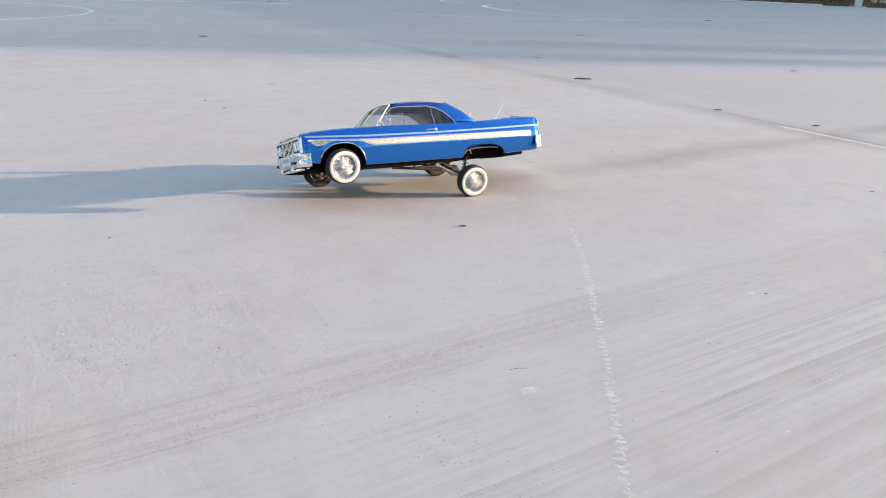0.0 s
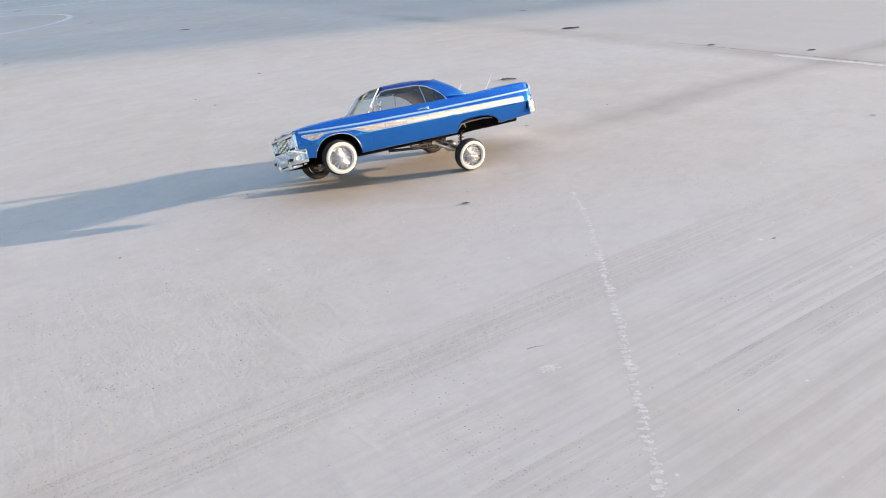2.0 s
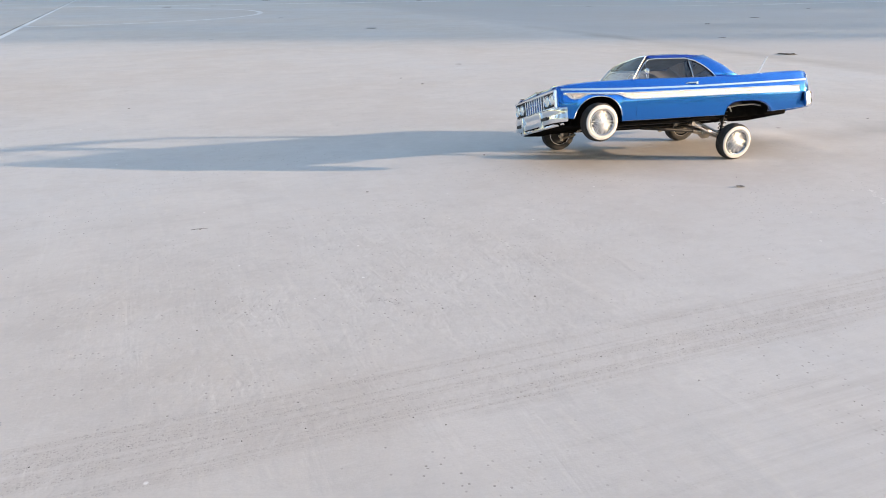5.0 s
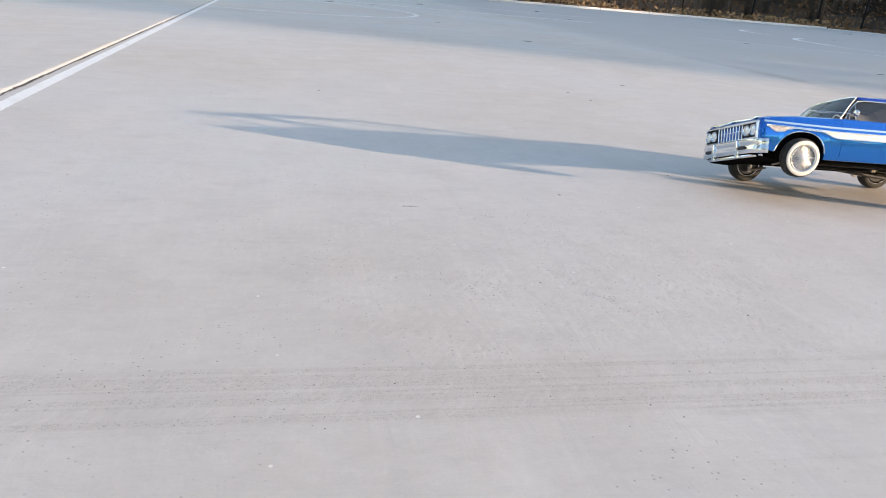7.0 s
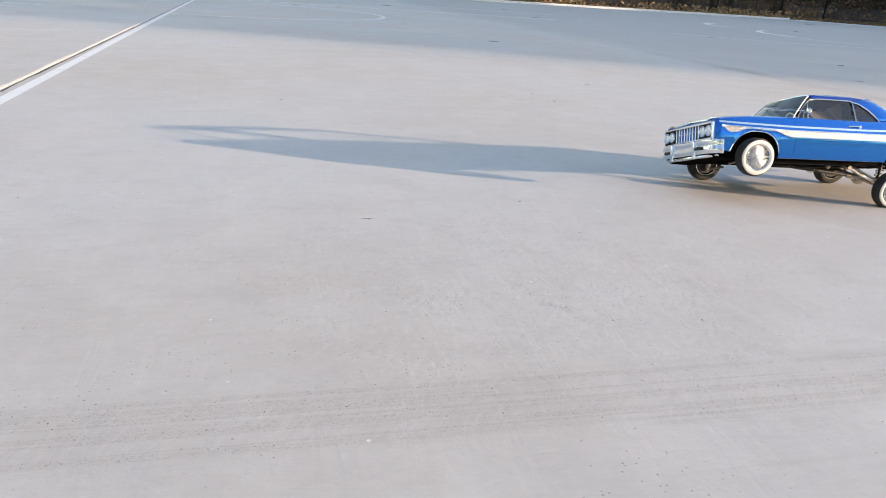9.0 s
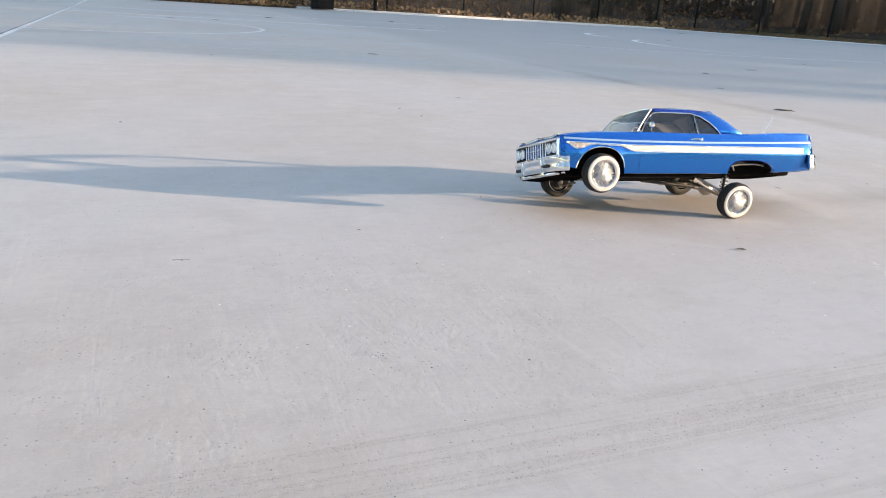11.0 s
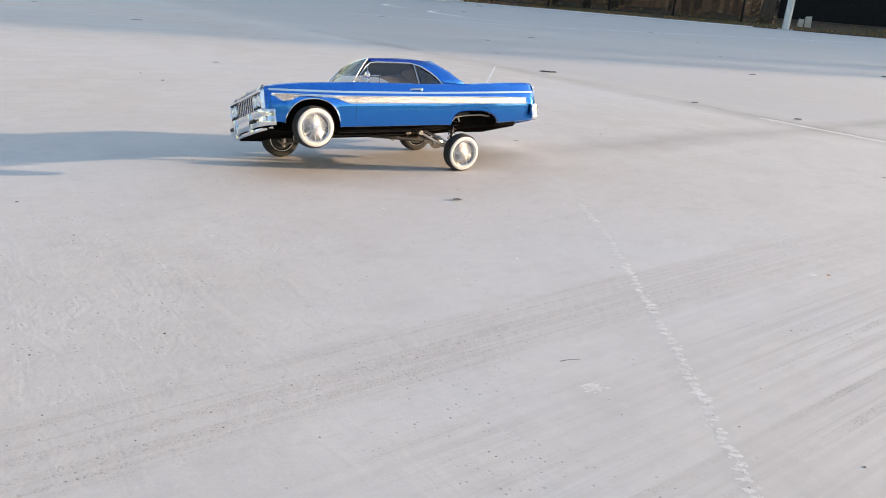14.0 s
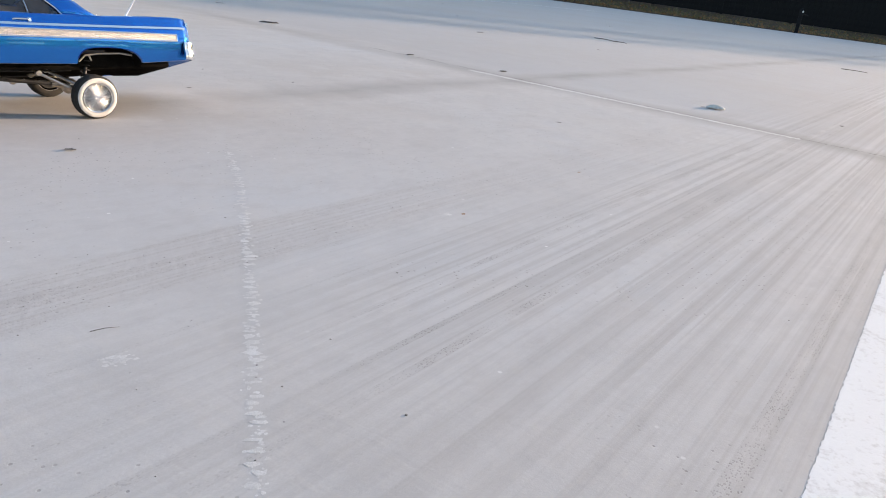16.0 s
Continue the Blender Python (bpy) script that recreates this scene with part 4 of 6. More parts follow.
    leaf_litter("brush", "rust-brown brush with dead leaves by the corner", 1100, corner, 17, LEAF, (0.05, 0.15))
    # sunlit patches in the brush, done by the brighter leaf colour
    leaf_litter("brush", "orange leaves clinging to corner brush, coloured pale as if sunlit", 500, corner, 18, LEAF_SUNLIT, (0.05, 0.14))
    verts, faces = [], []
    for k in range(2600):
        p = brush(rg)
        p.z = max(0, p.z * 0.3)
        e = p + Vector((rg.uniform(-0.4, 0.4), rg.uniform(-0.4, 0.4), rg.uniform(0.5, 1.8)))
        w = Vector((0.006, 0.004, 0))
        i = len(verts)
        verts += [tuple(p - w), tuple(p + w), tuple(e)]
        faces.append((i, i + 1, i + 2))
    me = bpy.data.meshes.new("saplings")
    me.from_pydata(verts, [], faces)
    me.materials.append(TWIG)
    tagged(new("saplings", me), "thin bare saplings and canes in the brush", "saplings", kind="stuff")
    # grass blades on the strip before the black fence
    verts, faces = [], []
    for k in range(26000):
        p = along(EDGE_C, EDGE_E, rg.uniform(2, 44), 0.08 + 3.2 * rg.random())
        h, a = rg.uniform(0.03, 0.09), rg.uniform(0, 6.3)
        w = Vector((math.cos(a), math.sin(a), 0)) * 0.007
        i = len(verts)
        verts += [tuple(p - w), tuple(p + w), tuple(p + Vector((rg.uniform(-0.03, 0.03), rg.uniform(-0.03, 0.03), h)))]
        faces.append((i, i + 1, i + 2))
    me = bpy.data.meshes.new("grass")
    me.from_pydata(verts, [], faces)
    gm = mat("winter_grass", (0.12, 0.12, 0.045), 0.9)
    n = Nodes(gm)
    n.colour(n.ramp(n.island(), (0.0, (0.07, 0.085, 0.025)), (0.6, (0.16, 0.14, 0.06)), (1.0, (0.26, 0.21, 0.11))))
    me.materials.append(gm)
    tagged(new("grass", me), "short olive winter grass on the verge", "grass", kind="stuff")


def lamp_pole():
    p = along(EDGE_C, EDGE_E, 10.6, -0.15)
    t = thing("steel_pole", pose(p.x, p.y, 0), "tall grey galvanised pole at the court's edge", "pole")
    bm = bmesh.new()
    tube(bm, [(0, 0, 0), (0, 0, 2.2), (0, 0, 6.5)], [0.105, 0.095, 0.06], 16)
    part("shaft", bm, GALVANISED, t, smooth=True)
    bm = bmesh.new()
    box(bm, -0.17, 0.17, -0.17, 0.17, 0.0, 0.022, 0.006)
    plate = part("base_plate", bm, GALVANISED, t)
    for x in (-0.13, 0.13):
        for y in (-0.13, 0.13):
            bm = bmesh.new()
            lathe(bm, [(0.016, 0.022), (0.016, 0.05), (0.0001, 0.056)], 6, "z", (x, y, 0))
            part("bolt", bm, STEEL, plate)


def edge_bits():
    # a black wheeled bin and a stout black post before the wooded edge
    t = thing("wheeled_bin", pose(-8.02, 18.35, 0, 0, 0, 38), "black plastic wheeled bin at the court's edge", "bin")
    bm = bmesh.new()
    rows = []
    for z, w in ((0.03, 0.235), (0.10, 0.245), (0.5, 0.265), (0.92, 0.285), (0.95, 0.30), (0.99, 0.30)):
        rows.append([(w * sx + 0.04 * (cx - sx), (w + 0.03) * sy + 0.04 * (cy - sy), z) for sx, sy, cx, cy in ((1, 1, 1, 0), (1, 1, 0, 1), (-1, 1, 0, 1), (-1, 1, -1, 0), (-1, -1, -1, 0), (-1, -1, 0, -1), (1, -1, 0, -1), (1, -1, 1, 0))])
    vs = grid(bm, rows, close=True)
    bm.faces.new(vs[0])
    part("body", bm, FENCE_BLACK, t, smooth=True)
    bm = bmesh.new()
    box(bm, -0.31, 0.31, -0.35, 0.34, 0.985, 1.06, 0.03, 2)
    part("lid", bm, FENCE_BLACK, t, smooth=True)
    for x in (-0.22, 0.22):
        bm = bmesh.new()
        lathe(bm, [(0.0001, -0.03), (0.08, -0.03), (0.1, -0.02), (0.1, 0.02), (0.08, 0.03), (0.0001, 0.03)], 20, "x", (x, 0.30, 0.10))
        part("wheel", bm, RUBBER, t, smooth=True)
    t = thing("fence_post", pose(-6.93, 19.62, 0), "stout black steel post at the wooded edge", "post")
    bm = bmesh.new()
    tube(bm, [(0, 0, -0.05), (0, 0, 2.4)], 0.055, 12)
    part("shaft", bm, FENCE_BLACK, t, smooth=True)
    bm = bmesh.new()
    lathe(bm, [(0.06, 2.38), (0.06, 2.42), (0.0001, 2.47)], 12, "z")
    part("cap", bm, FENCE_BLACK, t, smooth=True)
    # two pale blocks leaning together on the verge
    p = along(EDGE_C, EDGE_E, 10.95, 1.7)
    for k, (dx, w, h, lean) in enumerate(((0, 0.17, 0.28, 4), (0.21, 0.19, 0.37, -5))):
        bm = bmesh.new()
        box(bm, -w / 2, w / 2, -0.08, 0.08, 0, h, 0.02, 2)
        b = part("stone_block", bm, BLOCK, smooth=True)
        b.matrix_world = pose(p.x + dx, p.y - dx * 0.5, p.z - 0.02, 0, lean, -28)
        tagged(b, "pale weathered block standing on the verge", "block", "blocks on the verge")
    # short black post with a small box on it
    p = along(EDGE_C, EDGE_E, 18.9, -0.05)
    t = thing("bollard", pose(p.x, p.y, 0), "short black bollard post with a small arm", "bollard")
    bm = bmesh.new()
    tube(bm, [(0, 0, 0), (0, 0, 0.62)], 0.055, 12)
    lathe(bm, [(0.058, 0.60), (0.062, 0.66), (0.03, 0.72), (0.0001, 0.73)], 12, "z")
    part("shaft", bm, FENCE_BLACK, t, smooth=True)
    bm = bmesh.new()
    tube(bm, [(0, 0, 0.56), (0.22, -0.10, 0.52)], 0.025, 8)
    part("arm", bm, FENCE_BLACK, t, smooth=True)
    bm = bmesh.new()
    lathe(bm, [(0.0001, 0.60), (0.03, 0.61), (0.03, 0.66), (0.0001, 0.67)], 10, "z", (0.0, -0.045, 0))
    part("reflector", bm, PLATE, t, "pale reflector")


def unseen_shade_trees():
    """An unseen belt of tall bare trees, added to cast plain-edged shade from the low sun over the far court."""
    rg = random.Random(31)
    slope = math.tan(radians(90 - SUN_AZ))
    kinds = [bare_tree((58 + 3 * k, 20.0 + 2.2 * k, 2.4), 17 + 1.5 * k, 0.34, 700 + k, 26) for k in range(5)]
    slim = [bare_tree((46 + 2 * k, SHADE_AT + 46 * slope + 2.2 + 1.5 * k, bank_z(4 + 2 * k)), 13.5 + k, 0.11, 720 + k, 23, 0.26) for k in range(5)]
    for k in range(104):
        x = rg.uniform(45, 60)
        v = 0.45 + (0.17 * k if k < 50 else 8.5 + 0.26 * (k - 50) if k < 90 else 18 + 7 * rg.random())
        copy_thing(slim[k % 5], pose(x, SHADE_AT + slope * x + v, bank_z(x - 42) - 0.1, 0, 0, rg.uniform(0, 360)))
    for k in range(18):
        x = rg.uniform(62, 95)
        v = 7.5 + 16 * rg.random() if k < 8 else 27 + 20 * rg.random()
        copy_thing(kinds[k % 5], pose(x, SHADE_AT + slope * x + v, 2.3, 0, 0, rg.uniform(0, 360)))
    return kinds


def unseen_south_trees(kinds):
    """Unseen trees behind the camera, added to darken the car's reflections and close that side."""
    rg = random.Random(57)
    for k in range(60):
        a = rg.uniform(math.pi * 1.02, math.pi * 1.98)
        d = rg.uniform(24, 46)
        copy_thing(kinds[k % 5], pose(d * math.cos(a) * 1.1, d * math.sin(a), -0.1, 0, 0, rg.uniform(0, 360)))


def yard():
    # a white garden bench rail and a yellow toy slide that peep over the fence
    p = along(EDGE_C, EDGE_E, 15.0, 6.5)
    s = thing("yard_slide", pose(p.x, p.y, p.z, 0, 0, -30), "bright yellow plastic slide behind the black fence", "slide")
    bm = bmesh.new()
    grid(bm, [[(x, y, z + 0.10 * abs(y) / 0.25) for y in (-0.25, -0.2, 0, 0.2, 0.25)] for x, z in ((0, 1.75), (0.4, 1.6), (0.9, 1.0), (1.5, 0.35), (1.9, 0.2))])
    chute = part("chute", bm, YELLOW, s, smooth="all")
    chute.modifiers.new("thick", "SOLIDIFY").thickness = 0.03
    for y in (-0.25, 0.25):
        bm = bmesh.new()
        tube(bm, [(0, y, 0), (0, y, 2.1)], 0.04, 8)
        part("post", bm, YELLOW, s, smooth=True)
    # a long low shed with a beige band under its eaves
    p = along(EDGE_C, EDGE_E, 11.5, 10.5)
    s = thing("garden_shed", pose(p.x, p.y, p.z - 0.1, 0, 0, -27.6), "long dark brown shed with pale eaves behind the black fence", "shed")
    bm = bmesh.new()
    box(bm, 0, 26, 0, 4.0, 0, 2.3, 0.01)
    wall = part("wall", bm, ROOFING, s)
    bm = bmesh.new()
    for k in range(130):
        box(bm, 0.1 + 0.2 * k, 0.27 + 0.2 * k, -0.03, -0.004, 0.05, 2.05)
    part("cladding", bm, WEATHERED_WOOD, wall, "dark brown upright cladding")
    bm = bmesh.new()
    box(bm, -0.05, 26.05, -0.07, -0.004, 2.06, 2.30, 0.01)
    part("eaves_board", bm, TRIM_WHITE, s, "beige eaves board")
    bm = bmesh.new()
    rows = [[(x, y, z) for y, z in ((-0.35, 2.28), (-0.35, 2.36), (2.0, 3.5), (4.35, 2.36), (4.35, 2.28), (2.0, 3.4))] for x in (-0.3, 26.3)]
    vs = grid(bm, rows, close=True)
    bm.faces.new(vs[0])
    bm.faces.new(vs[1])
    part("roof", bm, ROOFING, s, "dark shingle roof")


ground()
court_lines()
chalk_line()
debris()
surroundings()
lamp_pole()
edge_bits()
yard()
unseen_south_trees(unseen_shade_trees())
# ---------------------------------------------------------------- the model car
# Car axes: x forward, y to its left, z up; body parts hang in the tilted body, the wheels stand on the court.
CAR_AT, CAR_YAW = (-0.1395, 0.2265), 209.3
BODY = pose(0, 0, 0.0311) @ pose(0, 0, 0, 0, -0.5, 0) @ pose(0, 0, 0, 17.3, 0, 0)
AXLE_X, LIFTED = -0.126, 0.088       # rear axle, height of the lifted front hub
CX = 0.013                           # the cabin's place along the body
WHEEL_R = 0.0338
FRONT_ARCH, REAR_ARCH = (0.160, 0.048, 0.0725), (-0.160, 0.053, 0.0515)   # centre, half length, top

HALF = [(-0.300, 0.0955), (-0.27, 0.0985), (-0.2, 0.1010), (0.1, 0.1010), (0.2, 0.0995), (0.24, 0.0965)]
SHOULDER = [(-0.300, 0.1025), (-0.285, 0.1040), (-0.23, 0.1030), (-0.16, 0.1000), (-0.06, 0.0985), (0.07, 0.1000), (0.17, 0.0985), (0.215, 0.0955), (0.24, 0.0910)]
SIDE = [(0.020, 0.868), (0.0275, 0.896), (0.036, 0.927), (0.046, 0.958), (0.0545, 0.979), (0.0585, 0.986), (0.0605, 0.9945), (0.064, 1.0), (0.074, 1.0), (0.0785, 0.994), (0.086, 0.975), (0.095, 0.945), (0.106, 0.915)]


def low_edge(x):
    """The bottom of the body's side, with its wheel arches."""
    c, h, top = FRONT_ARCH
    s = lerp([(-0.300, 0.035), (-0.215, 0.030), (-0.10, 0.0275), (0.2, 0.0275), (0.207, 0.036), (0.24, 0.040)], x)
    if abs(x - c) < h:
        q = (x - c) / h
        return max(s, 0.0275 + (top - 0.0275) * (1 - abs(q) ** 2.4) ** 0.5)
    c, h, top = REAR_ARCH
    if abs(x - c) < h:
        q = (x - c) / h
        return max(s, 0.0275 + (top - 0.0275) * (1 - abs(q) ** (4.5 if q > 0 else 2.2)) ** 0.5)
    return s


def side_y(x, z):
    return lerp(HALF, x) * lerp(SIDE, z)


def arch_stations(a, b, step=0.011):
    xs = set(np.arange(a, b, step).round(4).tolist()) | {a, b}
    for c, h, _ in (FRONT_ARCH, REAR_ARCH):
        for q in (-1.0, -0.998, -0.98, -0.94, -0.87, -0.76, -0.62, -0.45, -0.25, 0, 0.25, 0.45, 0.62, 0.76, 0.87, 0.94, 0.98, 0.998, 1.0):
            if a < c + q * h < b:
                xs.add(round(c + q * h, 5))
    return sorted(xs)


def side_sheet(bm, m, a, b, out=0.0, flange=True, z_low=None, z_top=None, rows=18, tops=False):
    """A strip of the body's side from x = a to b, on side m (+1 left, -1 right)."""
    sheet = []
    for x in arch_stations(a, b):
        lo = low_edge(x) if z_low is None else max(z_low(x), low_edge(x))
        hi = lerp(SHOULDER, x) if z_top is None else z_top(x)
        row = []
        if flange:
            row.append((x, m * (side_y(x, lo) - 0.010), lo + 0.001))
            row.append((x, m * (side_y(x, lo) - 0.002), lo - 0.0004))
        for k in range(rows + 1):
            z = lo + (hi - lo) * k / rows
            row.append((x, m * (side_y(x, z) + out), z))
        if tops:
            w, s = lerp(HALF, x), lerp(SHOULDER, x)
            if x > 0.1045 or x < -0.1475:
                row += [(x, m * w * q, top_z(x, w * q)) for q in (0.905, 0.88, 0.84, 0.80, 0.76)]
            else:
                row += [(x, m * w * 0.912, s + 0.0016), (x, m * w * 0.86, s + 0.0012), (x, m * 0.0790, s + 0.0004), (x, m * 0.0775, s - 0.002), (x, m * 0.077, s - 0.045)]
        sheet.append(row)
    grid(bm, sheet)


def top_z(x, y):
    """The height of hood and boot lid across the car."""
    w = abs(y) / lerp(HALF, x)
    s = lerp(SHOULDER, x)
    crown = lerp([(0.0, 0.0045), (0.03, 0.0040), (0.06, 0.0028), (0.45, 0.0012), (0.62, 0.0004), (0.70, 0.0026), (0.80, 0.0036), (0.88, 0.0026), (0.93, 0.0)], w)
    return s + crown


def top_sheet(bm, a, b, y0, y1, out=0.0, n=16, m=18):
    grid(bm, [[(x, lerp(HALF, x) * w, top_z(x, lerp(HALF, x) * w) + out) for w in np.linspace(y0, y1, n)] for x in np.linspace(a, b, m)])


def car_body(car):
    bm = bmesh.new()
    for m in (1, -1):
        side_sheet(bm, m, -0.300, 0.236, tops=True)
    # nose and tail skins
    for x, z0 in ((0.2358, 0.040), (-0.2998, 0.035)):
        grid(bm, [[(x + (0.002 if x > 0 else -0.002) * (1 - (2 * k / 12 - 1) ** 2), y * side_y(x, z), z) for k, y in enumerate(np.linspace(-1, 1, 13))] for z in np.linspace(z0, lerp(SHOULDER, x) + 0.001, 5)])
    bmesh.ops.remove_doubles(bm, verts=bm.verts, dist=0.0012)
    body = part("body", bm, PAINT, car, "candy blue painted body shell", smooth=True, local=BODY)
    sol = body.modifiers.new("thick", "SOLIDIFY")
    sol.thickness, sol.offset = 0.0014, -1

    bm = bmesh.new()
    top_sheet(bm, 0.1035, 0.2350, -0.752, 0.752, 0.0004, 41, 18)
    hood = part("hood", bm, PAINT, car, "blue hood with a raised centre rib", smooth=True, local=BODY)
    hood.modifiers.new("thick", "SOLIDIFY").thickness = 0.0014
    bm = bmesh.new()
    top_sheet(bm, -0.297, -0.157, -0.752, 0.752, 0.0004, 41, 18)
    boot = part("boot_lid", bm, PAINT, car, "blue boot lid", smooth=True, local=BODY)
    boot.modifiers.new("thick", "SOLIDIFY").thickness = 0.0014
    bm = bmesh.new()
    grid(bm, [[(x, lerp(HALF, x) * w, lerp(SHOULDER, x) + 0.0005 + (0.001 if abs(w) > .6 else 0)) for w in np.linspace(-0.90, 0.90, 13)] for x in np.linspace(0.076, 0.1048, 5)])
    part("cowl", bm, PAINT, car, smooth=True, local=BODY)
    bm = bmesh.new()
    grid(bm, [[(x, lerp(HALF, x) * w, lerp(SHOULDER, x) + 0.0005) for w in np.linspace(-0.9, 0.9, 13)] for x in np.linspace(-0.160, -0.134, 5)])
    part("rear_deck", bm, PAINT, car, smooth=True, local=BODY)

    # doors, each a skin of its own just proud of the body
    for m in (1, -1):
        bm = bmesh.new()
        side_sheet(bm, m, -0.060, 0.084, 0.0005, False, lambda x: 0.0335, lambda x: lerp(SHOULDER, x) - 0.0006)
        door = part("door", bm, PAINT, car, smooth=True, local=BODY)
        bm = bmesh.new()
        yy = m * (side_y(-0.05, 0.089) + 0.0028)
        tube(bm, [(-0.046, yy - m * 0.0026, 0.0890), (-0.044, yy, 0.0895), (-0.026, yy, 0.0895), (-0.0225, yy - m * 0.0026, 0.0890)], 0.0015, 8)
        box(bm, -0.0475, -0.0425, min(yy - m * 0.004, yy), max(yy - m * 0.004, yy), 0.0860, 0.0918, 0.0006)
        part("door_handle", bm, CHROME, door, "chrome door handle", smooth=True)

    # flake panels along the flank, with bright edges
    for m in (1, -1):
        def bottom(x):
            return lerp([(-0.278, 0.0645), (0.098, 0.0650), (0.122, 0.0748), (0.172, 0.0772), (0.186, 0.0760), (0.198, 0.0700), (0.211, 0.0695), (0.228, 0.0802)], x)

        def upper(x):
            return lerp([(-0.278, 0.0755), (0.1, 0.0765), (0.230, 0.0815)], x)
        bm = bmesh.new()
        side_sheet(bm, m, -0.276, 0.228, 0.0012, False, lambda x: max(bottom(x), low_edge(x) + 0.0015), upper, 4)
        band = part("flake_panel", bm, FLAKE, car, "silver metal-flake panel along the flank", smooth=True, local=BODY)
        bm = bmesh.new()
        xs = arch_stations(-0.276, 0.228, 0.01)
        for f, r in ((lambda x: upper(x), 0.0011), (lambda x: max(bottom(x), low_edge(x) + 0.0015), 0.0011)):
            tube(bm, [(x, m * (side_y(x, f(x)) + 0.0012), f(x)) for x in xs], r, 6)
        tube(bm, [(-0.276, m * (side_y(-0.276, z) + 0.0012), z) for z in (0.0645, 0.070, 0.0755)], 0.0009, 6)
        part("panel_edging", bm, CHROME, band, "thin bright edging", smooth=True)
        bm = bmesh.new()
        line = [(-0.296, 0.0872), (-0.2, 0.0848), (-0.05, 0.0828), (0.1, 0.0836), (0.19, 0.0862), (0.236, 0.0885)]
        grid(bm, [[(x, m * (side_y(x, lerp(line, x) + dz) + o), lerp(line, x) + dz) for dz, o in ((-0.0023, 0.0002), (-0.0017, 0.0013), (0.0017, 0.0013), (0.0023, 0.0002))] for x in np.arange(-0.296, 0.235, 0.012)])
        part("side_trim", bm, CHROME, car, "chrome side moulding", smooth=True, local=BODY)
        # arch lips
        for c, h, top in (FRONT_ARCH, REAR_ARCH):
            bm = bmesh.new()
            pts = [(x, m * (side_y(x, low_edge(x)) + 0.0003), low_edge(x)) for x in arch_stations(c - h, c + h, 0.006) if low_edge(x) > 0.032]
            tube(bm, pts, 0.0009 if top == FRONT_ARCH[2] else 0.0006, 6)
            if c == FRONT_ARCH[0]:
                part("arch_lip", bm, CHROME, car, "bright wheel-arch lip", smooth=True, local=BODY)
            else:
                part("arch_lip", bm, PAINT_DARK, car, smooth=True, local=BODY)
    # deck stripes and centre strips
    for a, b in ((0.112, 0.226), (-0.289, -0.168)):
        for y0, y1 in ((0.44, 0.60), (-0.60, -0.44)):
            bm = bmesh.new()
            top_sheet(bm, a, b, y0, y1, 0.0011, 5, 12)
            part("flake_stripe", bm, FLAKE_DARK, car, "dark metal-flake stripe with leaf-like ghosting", smooth=True, local=BODY)
        for y0, y1 in ((0.10, 0.40), (-0.40, -0.10)):
            bm = bmesh.new()
            top_sheet(bm, a, b, y0, y1, 0.0009, 6, 12)
            part("painted_panel", bm, PAINT_DARK, car, "deep violet-blue patterned panel", smooth=True, local=BODY)
        bm = bmesh.new()
        tube(bm, [(x, 0, top_z(x, 0) + 0.0006) for x in np.linspace(a - 0.004, b + 0.004, 10)], 0.0014, 6)
        part("centre_strip", bm, CHROME, car, "chrome centre strip", smooth=True, local=BODY)
    # two thin whip aerials on the rear quarters
    for m in (1, -1):
        bm = bmesh.new()
        lathe(bm, [(0.0001, 0.004), (0.0018, 0.003), (0.0026, 0)], 10, "z", (-0.203, m * 0.072, 0.1040))
        tube(bm, [(-0.203, m * 0.072, 0.1045), (-0.226, m * 0.074, 0.1375)], [0.0014, 0.0011], 6)
        part("aerial", bm, WIRE, car, "thin chrome whip aerial", smooth=True, local=BODY)


